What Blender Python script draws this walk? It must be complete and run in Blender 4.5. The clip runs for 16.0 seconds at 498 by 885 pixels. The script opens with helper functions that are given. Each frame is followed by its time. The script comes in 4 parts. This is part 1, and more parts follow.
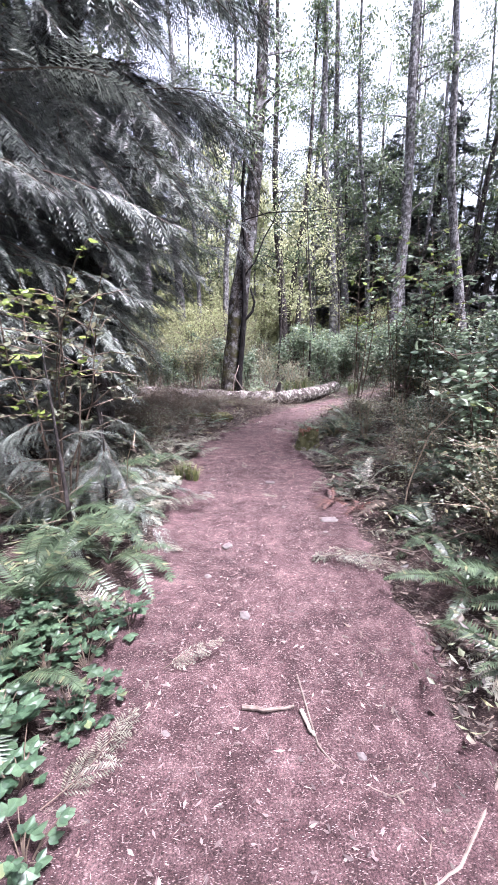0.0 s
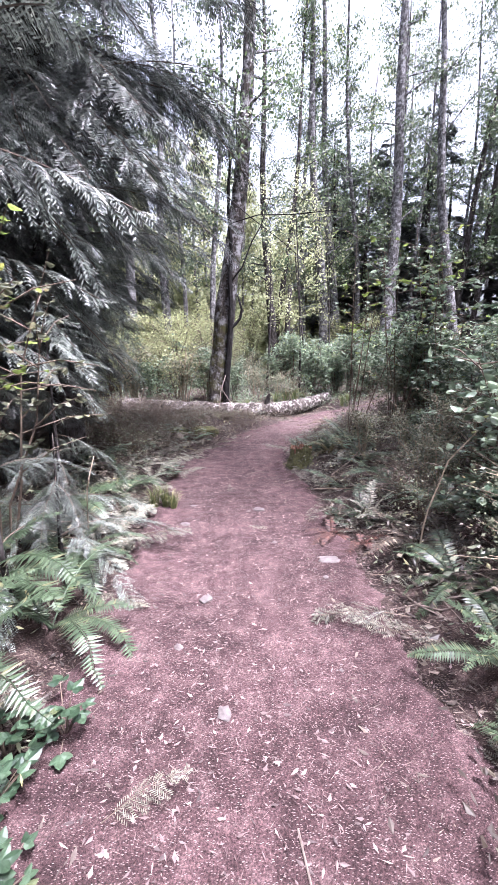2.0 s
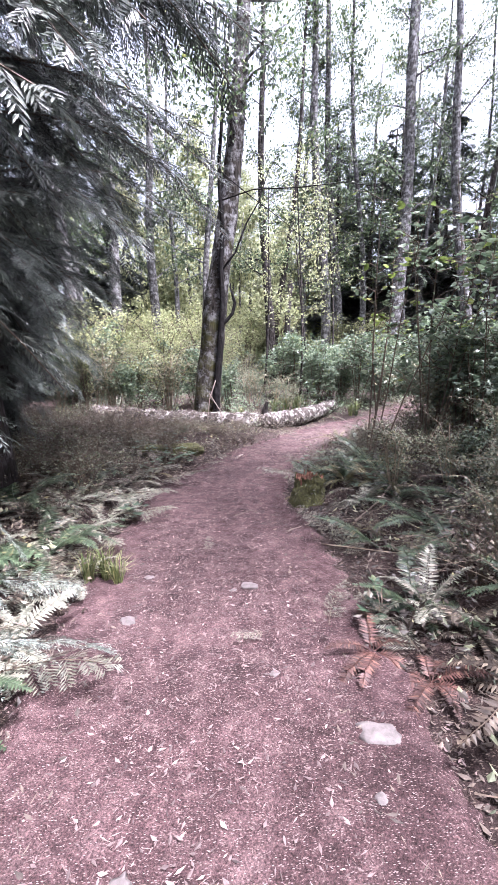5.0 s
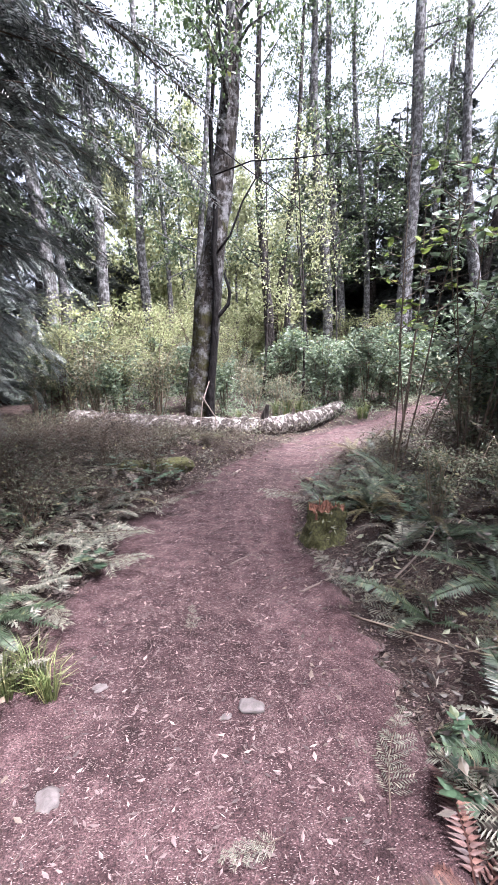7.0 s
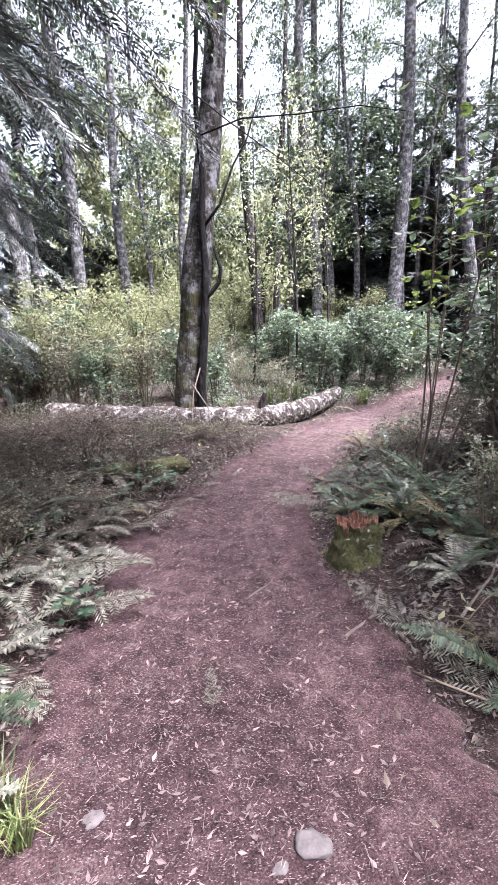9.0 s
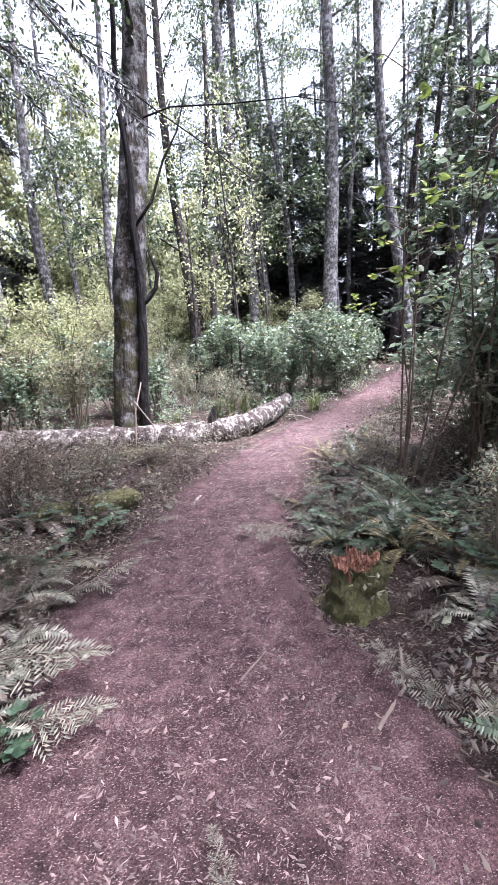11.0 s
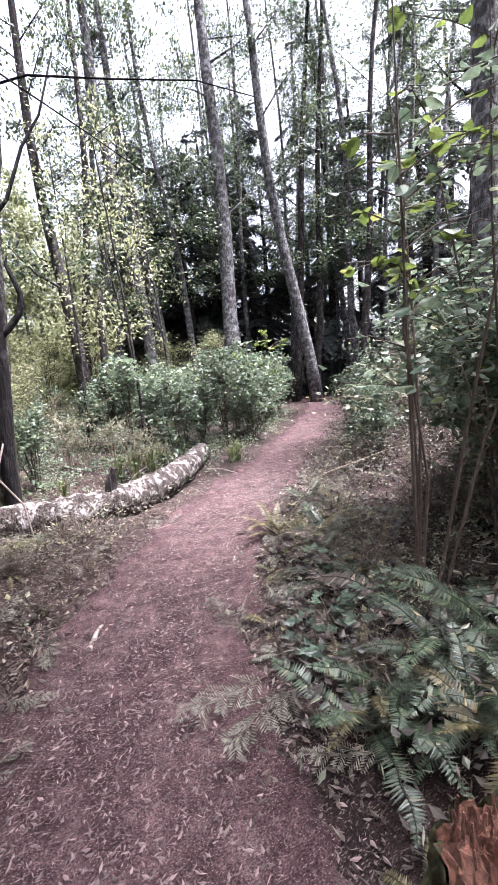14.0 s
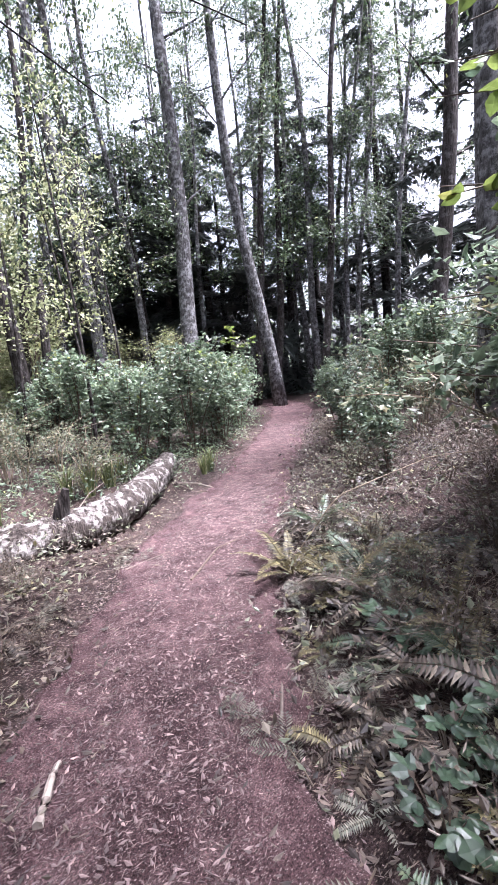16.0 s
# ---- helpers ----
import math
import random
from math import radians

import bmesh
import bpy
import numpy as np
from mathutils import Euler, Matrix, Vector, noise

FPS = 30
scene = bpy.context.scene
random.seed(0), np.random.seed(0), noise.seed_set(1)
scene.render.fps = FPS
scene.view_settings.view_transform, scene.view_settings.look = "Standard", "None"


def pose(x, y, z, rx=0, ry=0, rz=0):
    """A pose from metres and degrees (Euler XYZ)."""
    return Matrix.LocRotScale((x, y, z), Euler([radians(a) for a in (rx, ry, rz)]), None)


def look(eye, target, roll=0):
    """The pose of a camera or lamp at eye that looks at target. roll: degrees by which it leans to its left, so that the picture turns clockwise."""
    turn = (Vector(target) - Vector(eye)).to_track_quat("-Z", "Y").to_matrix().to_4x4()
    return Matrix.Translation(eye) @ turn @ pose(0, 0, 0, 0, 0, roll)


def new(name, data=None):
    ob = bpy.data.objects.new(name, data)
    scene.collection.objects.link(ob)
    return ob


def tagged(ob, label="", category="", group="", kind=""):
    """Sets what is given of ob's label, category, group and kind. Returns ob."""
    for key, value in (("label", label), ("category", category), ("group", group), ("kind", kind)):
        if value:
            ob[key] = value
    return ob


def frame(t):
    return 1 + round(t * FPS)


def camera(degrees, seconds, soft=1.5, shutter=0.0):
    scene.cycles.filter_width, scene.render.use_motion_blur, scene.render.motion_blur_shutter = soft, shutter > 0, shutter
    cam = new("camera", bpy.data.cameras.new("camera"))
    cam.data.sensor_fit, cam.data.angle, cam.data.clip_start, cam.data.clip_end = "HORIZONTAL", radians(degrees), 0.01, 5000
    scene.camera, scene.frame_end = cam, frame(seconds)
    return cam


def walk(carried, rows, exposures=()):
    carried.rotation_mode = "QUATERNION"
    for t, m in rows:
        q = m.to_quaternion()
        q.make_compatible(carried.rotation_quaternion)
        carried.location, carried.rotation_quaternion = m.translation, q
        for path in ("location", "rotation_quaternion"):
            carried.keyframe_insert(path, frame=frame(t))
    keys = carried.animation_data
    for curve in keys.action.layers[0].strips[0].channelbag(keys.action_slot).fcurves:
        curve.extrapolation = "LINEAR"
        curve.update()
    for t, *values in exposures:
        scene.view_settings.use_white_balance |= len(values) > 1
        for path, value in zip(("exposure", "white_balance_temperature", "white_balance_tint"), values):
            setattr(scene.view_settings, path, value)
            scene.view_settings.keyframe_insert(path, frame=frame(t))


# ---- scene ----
cam = camera(59.6, 16.0, 1.0)
PATH = [
    (0, (0.014, -0.007, 1.489), (-0.004, 1.94, 1.035), -1.0),
    (0.5, (0.119, 0.105, 1.472), (0.106, 2.056, 1.033), -0.4),
    (1, (0.102, 0.245, 1.476), (0.102, 2.197, 1.04), -0.7),
    (1.5, (0.018, 0.422, 1.49), (0.038, 2.375, 1.061), -0.7),
    (2, (0.051, 0.617, 1.459), (0.082, 2.574, 1.049), -1.0),
    (2.5, (0.061, 0.851, 1.464), (0.091, 2.808, 1.056), -1.7),
    (3, (0.048, 1.122, 1.469), (0.086, 3.079, 1.058), -2.0),
    (3.5, (0.146, 1.364, 1.433), (0.179, 3.321, 1.024), -1.5),
    (4, (0.193, 1.597, 1.448), (0.222, 3.554, 1.037), -0.2),
    (4.2, (0.172, 1.716, 1.433), (0.202, 3.674, 1.026), -0.4),
    (6.3, (0.156, 2.84, 1.319), (0.204, 4.804, 0.946), -1.0),
    (6.5, (0.19, 2.953, 1.324), (0.237, 4.916, 0.945), -1.2),
    (7, (0.179, 3.167, 1.353), (0.227, 5.127, 0.957), -1.2),
    (7.5, (0.099, 3.389, 1.36), (0.164, 5.344, 0.942), -3.0),
    (8, (0.103, 3.596, 1.305), (0.165, 5.547, 0.87), -3.2),
    (8.2, (0.073, 3.648, 1.316), (0.136, 5.593, 0.856), -2.9),
    (10.3, (-0.063, 4.077, 1.399), (0.215, 5.999, 0.92), -4.2),
    (10.5, (-0.095, 4.161, 1.401), (0.213, 6.08, 0.929), -5.0),
    (11, (-0.116, 4.362, 1.38), (0.274, 6.27, 0.927), -4.3),
    (11.5, (-0.085, 4.578, 1.37), (0.372, 6.472, 0.917), -4.1),
    (12, (-0.089, 4.813, 1.347), (0.482, 6.676, 0.895), -5.0),
    (12.5, (-0.026, 5.07, 1.317), (0.565, 6.926, 0.863), -4.9),
    (13, (-0.036, 5.309, 1.313), (0.602, 7.151, 0.867), -6.9),
    (13.5, (0.004, 5.546, 1.308), (0.765, 7.37, 1.0), -5.7),
    (14, (0.062, 5.797, 1.314), (0.906, 7.586, 1.016), -6.4),
    (14.5, (0.102, 6.084, 1.285), (1.036, 7.827, 0.982), -8.1),
    (15, (0.162, 6.361, 1.278), (1.133, 8.082, 0.97), -7.0),
    (15.5, (0.131, 6.604, 1.275), (1.143, 8.302, 0.972), -6.7),
    (16, (0.138, 6.788, 1.264), (1.189, 8.463, 0.963), -6.1),
]
walk(cam, [(t, look(eye, target, roll)) for t, eye, target, roll in PATH],
     [(0.0, 2.82, 5700, 23), (4.0, 2.97, 5700, 23), (7.0, 2.85, 5800, 18), (11.0, 2.9, 5650, 21), (15.0, 2.8, 5900, 20), (16.0, 2.8, 5700, 20)])


# ---- light ----
world = bpy.data.worlds.new("sky")
scene.world = world
world.use_nodes = True
wn, wl = world.node_tree.nodes, world.node_tree.links
sky = wn.new("ShaderNodeTexSky")
sky.sky_type, sky.sun_disc = "NISHITA", False
sky.sun_elevation, sky.sun_rotation = radians(68), radians(120)
sky.air_density, sky.dust_density, sky.ozone_density = 0.8, 9.0, 0.5
haze = wn.new("ShaderNodeHueSaturation")
haze.inputs["Saturation"].default_value = 0.35
wl.new(sky.outputs[0], haze.inputs["Color"])
wl.new(haze.outputs[0], wn["Background"].inputs[0])
wn["Background"].inputs[1].default_value = 0.115
sun = new("sun", bpy.data.lights.new("sun", "SUN"))
sun.data.energy, sun.data.angle, sun.data.color = 2.7, radians(8), (1.0, 0.95, 0.9)
sun.matrix_world = look((3.6, -2.6, 12.0), (0, 0, 0))

# ---- materials ----
def nodes_of(name):
    m = bpy.data.materials.new(name)
    m.use_nodes = True
    return m, m.node_tree.nodes, m.node_tree.links, m.node_tree.nodes["Principled BSDF"]


def noise_node(n, l, scale, detail=4.0, rough=0.6, coord="Object"):
    c = n.new("ShaderNodeTexCoord")
    t = n.new("ShaderNodeTexNoise")
    t.inputs["Scale"].default_value, t.inputs["Detail"].default_value, t.inputs["Roughness"].default_value = scale, detail, rough
    l.new(c.outputs[coord], t.inputs["Vector"])
    return t


def ramp_node(n, l, source, stops):
    r = n.new("ShaderNodeValToRGB")
    e = r.color_ramp.elements
    while len(e) < len(stops):
        e.new(0.5)
    for k, (p, c) in zip(e, stops):
        k.position, k.color = p, (*c, 1)
    l.new(source, r.inputs[0])
    return r


def mix_node(n, l, fac, a, b, kind="MIX"):
    x = n.new("ShaderNodeMix")
    x.data_type, x.blend_type = "RGBA", kind
    for value, k in ((fac, 0), (a, 6), (b, 7)):
        if isinstance(value, (int, float)):
            x.inputs[k].default_value = value
        elif isinstance(value, tuple):
            x.inputs[k].default_value = (*value, 1)
        else:
            l.new(value, x.inputs[k])
    return x.outputs[2]


def bump_on(n, l, bsdf, height, strength, distance):
    b = n.new("ShaderNodeBump")
    b.inputs["Strength"].default_value, b.inputs["Distance"].default_value = strength, distance
    l.new(height, b.inputs["Height"])
    l.new(b.outputs[0], bsdf.inputs["Normal"])


def leaf_material(name, dark, light, odd, rough=0.42, through_light=0.35, odd_share=0.06, spread=(0.72, 1.25)):
    """Leaves: the colour differs from leaf to leaf and from plant to plant; some light comes through."""
    m, n, l, bsdf = nodes_of(name)
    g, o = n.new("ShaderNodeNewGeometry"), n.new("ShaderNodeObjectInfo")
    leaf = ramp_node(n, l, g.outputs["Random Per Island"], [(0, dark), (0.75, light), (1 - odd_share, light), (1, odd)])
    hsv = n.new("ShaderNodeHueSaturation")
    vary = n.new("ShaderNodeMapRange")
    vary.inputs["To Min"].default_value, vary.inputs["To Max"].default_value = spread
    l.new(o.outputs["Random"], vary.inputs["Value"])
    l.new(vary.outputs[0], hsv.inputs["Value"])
    mottled = noise_node(n, l, 40.0, 3.0)
    tone = ramp_node(n, l, mottled.outputs[0], [(0.3, (0.72, 0.72, 0.72)), (0.7, (1.15, 1.15, 1.15))])
    l.new(mix_node(n, l, 1.0, leaf.outputs[0], tone.outputs[0], "MULTIPLY"), hsv.inputs["Color"])
    l.new(hsv.outputs[0], bsdf.inputs["Base Color"])
    bsdf.inputs["Roughness"].default_value = rough
    t = n.new("ShaderNodeBsdfTranslucent")
    l.new(hsv.outputs[0], t.inputs[0])
    s = n.new("ShaderNodeMixShader")
    s.inputs[0].default_value = through_light
    l.new(bsdf.outputs[0], s.inputs[1])
    l.new(t.outputs[0], s.inputs[2])
    l.new(s.outputs[0], n["Material Output"].inputs[0])
    return m


def bark_material(name, dark, mid, pale, moss=0.0, pale_share=0.5, scale=7.0):
    """Bark: stretched ridges, lichen blotches, and moss on the foot."""
    m, n, l, bsdf = nodes_of(name)
    c = n.new("ShaderNodeTexCoord")
    squeeze = n.new("ShaderNodeMapping")
    squeeze.inputs["Scale"].default_value = (1, 1, 0.22)
    l.new(c.outputs["Object"], squeeze.inputs[0])
    ridge = n.new("ShaderNodeTexNoise")
    ridge.inputs["Scale"].default_value, ridge.inputs["Detail"].default_value = scale * 4, 6
    l.new(squeeze.outputs[0], ridge.inputs["Vector"])
    base = ramp_node(n, l, ridge.outputs[0], [(0.32, dark), (0.62, mid)])
    blotch = noise_node(n, l, scale * 0.9, 8.0, 0.72)
    mask = ramp_node(n, l, blotch.outputs[0], [(0.52 - 0.1 * pale_share, (0, 0, 0)), (0.66 - 0.1 * pale_share, (1, 1, 1))])
    colour = mix_node(n, l, mask.outputs[0], base.outputs[0], pale)
    if moss:
        z = n.new("ShaderNodeSeparateXYZ")
        l.new(c.outputs["Object"], z.inputs[0])
        patch = noise_node(n, l, 2.6, 6.0, 0.7)
        add = n.new("ShaderNodeMath")
        add.operation = "MULTIPLY_ADD"
        l.new(z.outputs[2], add.inputs[0])
        add.inputs[1].default_value = -0.09 / moss
        l.new(patch.outputs[0], add.inputs[2])
        green = ramp_node(n, l, add.outputs[0], [(0.38, (0, 0, 0)), (0.54, (0.85, 0.85, 0.85))])
        colour = mix_node(n, l, green.outputs[0], colour, (0.052, 0.05, 0.016))
    l.new(colour, bsdf.inputs["Base Color"])
    bsdf.inputs["Roughness"].default_value, bsdf.inputs["Specular IOR Level"].default_value = 0.9, 0.15
    bump_on(n, l, bsdf, ridge.outputs[0], 1.0, 0.03)
    return m


def soil_material(name, tones, fleck, fleck_share, bump, fine=38.0):
    """Earth with broad stains, middling clods, and small pale bits of litter."""
    m, n, l, bsdf = nodes_of(name)
    broad = noise_node(n, l, 1.1, 5.0)
    clod = noise_node(n, l, 9.0, 8.0, 0.7)
    a = ramp_node(n, l, clod.outputs[0], [(0.3, tones[0]), (0.5, tones[1]), (0.72, tones[2])])
    stain = ramp_node(n, l, broad.outputs[0], [(0.35, (0.62, 0.6, 0.6)), (0.65, (1.2, 1.2, 1.2))])
    colour = mix_node(n, l, 1.0, a.outputs[0], stain.outputs[0], "MULTIPLY")
    crumb = ramp_node(n, l, noise_node(n, l, 140.0, 5.0, 0.8).outputs[0], [(0.38, (0.28, 0.26, 0.27)), (0.52, (0.95, 0.95, 0.95)), (0.66, (1.9, 1.9, 1.85))])
    colour = mix_node(n, l, 1.0, colour, crumb.outputs[0], "MULTIPLY")
    c = n.new("ShaderNodeTexCoord")
    warp = n.new("ShaderNodeMapping")
    warp.inputs["Scale"].default_value, warp.inputs["Rotation"].default_value = (1, 2.6, 1), (0, 0, 0.6)
    l.new(c.outputs["Object"], warp.inputs[0])
    v = n.new("ShaderNodeTexVoronoi")
    v.inputs["Scale"].default_value = fine
    l.new(warp.outputs[0], v.inputs["Vector"])
    bits = n.new("ShaderNodeMath")
    bits.operation = "LESS_THAN"
    sep = n.new("ShaderNodeSeparateColor")
    l.new(v.outputs["Color"], sep.inputs[0])
    l.new(sep.outputs[0], bits.inputs[0])
    bits.inputs[1].default_value = fleck_share
    near = ramp_node(n, l, v.outputs["Distance"], [(0.25, (1, 1, 1)), (0.5, (0, 0, 0))])
    both = n.new("ShaderNodeMath")
    both.operation = "MULTIPLY"
    l.new(bits.outputs[0], both.inputs[0])
    l.new(near.outputs[0], both.inputs[1])
    tint = ramp_node(n, l, sep.outputs[1], [(0, tuple(0.6 * f for f in fleck)), (1, fleck)])
    l.new(mix_node(n, l, both.outputs[0], colour, tint.outputs[0]), bsdf.inputs["Base Color"])
    bsdf.inputs["Roughness"].default_value, bsdf.inputs["Specular IOR Level"].default_value = 0.95, 0.15
    grain = noise_node(n, l, 60.0, 6.0, 0.75)
    bump_on(n, l, bsdf, grain.outputs[0], bump, 0.015)
    return m


def plain_material(name, dark, light, scale, rough=0.85, bump=0.4, islands=False):
    m, n, l, bsdf = nodes_of(name)
    t = noise_node(n, l, scale, 7.0, 0.7)
    r = ramp_node(n, l, t.outputs[0], [(0.3, dark), (0.7, light)])
    colour = r.outputs[0]
    if islands:
        g = n.new("ShaderNodeNewGeometry")
        tone = ramp_node(n, l, g.outputs["Random Per Island"], [(0, (0.3, 0.28, 0.28)), (0.55, (0.9, 0.9, 0.9)), (0.85, (1.25, 1.25, 1.22)), (1, (1.8, 1.77, 1.7))])
        colour = mix_node(n, l, 1.0, colour, tone.outputs[0], "MULTIPLY")
    l.new(colour, bsdf.inputs["Base Color"])
    bsdf.inputs["Roughness"].default_value = rough
    bump_on(n, l, bsdf, t.outputs[0], bump, 0.01)
    return m


PATH_SOIL = soil_material("path earth", [(0.025, 0.0135, 0.0145), (0.067, 0.0385, 0.04), (0.132, 0.085, 0.086)], (0.24, 0.185, 0.175), 0.25, 1.0, 110.0)
DUFF = soil_material("forest duff", [(0.014, 0.009, 0.0088), (0.038, 0.0245, 0.0225), (0.08, 0.056, 0.05)], (0.16, 0.125, 0.1), 0.3, 1.0, 70.0)
LITTER = plain_material("litter bits", (0.07, 0.044, 0.043), (0.2, 0.145, 0.138), 14.0, 0.8, 0.2, True)
BANK_LITTER = plain_material("bank litter bits", (0.032, 0.022, 0.018), (0.12, 0.092, 0.075), 14.0, 0.8, 0.2, True)
SPRAY = leaf_material("bleached needles", (0.06, 0.062, 0.045), (0.15, 0.14, 0.105), (0.22, 0.2, 0.15), 0.5, 0.2, 0.2)
RED_FERN = leaf_material("rusty fern", (0.03, 0.011, 0.009), (0.085, 0.036, 0.028), (0.14, 0.07, 0.05), 0.6, 0.15, 0.2)
BRANCH_WOOD = plain_material("dead wood", (0.06, 0.043, 0.035), (0.17, 0.13, 0.11), 18.0, 0.85, 0.6)
PALE_WOOD = plain_material("bleached wood", (0.16, 0.125, 0.105), (0.34, 0.29, 0.25), 25.0, 0.8, 0.5)
STONE = plain_material("grey pebble", (0.045, 0.036, 0.035), (0.125, 0.105, 0.1), 22.0, 0.8, 0.5)
TWIG = plain_material("brown stem", (0.04, 0.028, 0.02), (0.12, 0.085, 0.06), 25.0, 0.8, 0.3)
DRY_TWIG = plain_material("dry stem", (0.14, 0.1, 0.07), (0.34, 0.27, 0.2), 20.0, 0.8, 0.3)
ALDER_BARK = bark_material("alder bark", (0.025, 0.022, 0.022), (0.095, 0.09, 0.09), (0.25, 0.245, 0.25), 0.0, 0.5, 9.0)
MOSSY_BARK = bark_material("mossy alder bark", (0.008, 0.006, 0.005), (0.042, 0.035, 0.03), (0.21, 0.205, 0.21), 2.0, 0.4, 5.5)
STEM_BARK = bark_material("dark sapling bark", (0.004, 0.003, 0.003), (0.012, 0.01, 0.01), (0.03, 0.028, 0.028), 0.0, 0.1)
DARK_BARK = bark_material("fir bark", (0.012, 0.01, 0.009), (0.042, 0.035, 0.033), (0.1, 0.09, 0.09), 0.0, 0.2)
LOG_BARK = bark_material("fallen log bark", (0.012, 0.009, 0.008), (0.06, 0.048, 0.042), (0.3, 0.275, 0.26), 0.0, 0.3, 11.0)
MOSS = plain_material("moss", (0.009, 0.01, 0.004), (0.11, 0.105, 0.035), 45.0, 0.95, 1.0)
ROT = plain_material("rotten wood", (0.035, 0.014, 0.009), (0.23, 0.1, 0.06), 40.0, 0.9, 1.0)
FERN_LEAF = leaf_material("sword fern", (0.018, 0.03, 0.016), (0.06, 0.085, 0.046), (0.16, 0.145, 0.075), 0.36, 0.25)
DRY_FERN = leaf_material("withered fern", (0.022, 0.015, 0.011), (0.075, 0.055, 0.04), (0.19, 0.155, 0.115), 0.55, 0.2, 0.2)
# dead bleached fronds, and green fronds whose sunlight is put into the colour
PALE_FERN = leaf_material("bleached and sunlit fern", (0.1, 0.105, 0.08), (0.24, 0.23, 0.18), (0.32, 0.29, 0.23), 0.5, 0.25, 0.3)
# wide per-branch brightness puts sunlit sprays and the dark interior into the colour
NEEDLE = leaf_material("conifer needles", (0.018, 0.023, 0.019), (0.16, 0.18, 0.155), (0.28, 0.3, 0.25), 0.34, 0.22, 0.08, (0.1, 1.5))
# dark needles lifted towards grey, so the distance haze sits in their colour
DARK_NEEDLE = leaf_material("hazed far needles", (0.016, 0.022, 0.02), (0.066, 0.076, 0.068), (0.11, 0.115, 0.1), 0.42, 0.15)
SHRUB_LEAF = leaf_material("shrub leaves", (0.055, 0.088, 0.055), (0.19, 0.24, 0.155), (0.24, 0.27, 0.08), 0.32, 0.4)
YELLOW_LEAF = leaf_material("yellowing leaves", (0.15, 0.168, 0.075), (0.35, 0.37, 0.2), (0.44, 0.42, 0.2), 0.55, 0.55)
BROWN_LEAF = leaf_material("autumn shrub leaves", (0.06, 0.07, 0.042), (0.18, 0.185, 0.12), (0.23, 0.2, 0.1), 0.38, 0.35, 0.2)
ALDER_LEAF = leaf_material("alder leaves", (0.03, 0.055, 0.025), (0.1, 0.14, 0.06), (0.26, 0.27, 0.08), 0.4, 0.4)
# yellow-green maple leaves, brightened in colour to look lit among shaded stems
LIT_LEAF = leaf_material("lit maple leaves", (0.1, 0.14, 0.035), (0.22, 0.28, 0.07), (0.3, 0.3, 0.09), 0.36, 0.5)
HERB_LEAF = leaf_material("low herb leaves", (0.017, 0.036, 0.019), (0.055, 0.09, 0.05), (0.11, 0.125, 0.06), 0.4, 0.25)
GOLD_FERN = leaf_material("golden fern", (0.045, 0.038, 0.016), (0.125, 0.105, 0.047), (0.2, 0.17, 0.08), 0.5, 0.3, 0.2)
GRASS = leaf_material("grass blades", (0.07, 0.1, 0.03), (0.2, 0.23, 0.09), (0.36, 0.32, 0.16), 0.5, 0.35, 0.2)


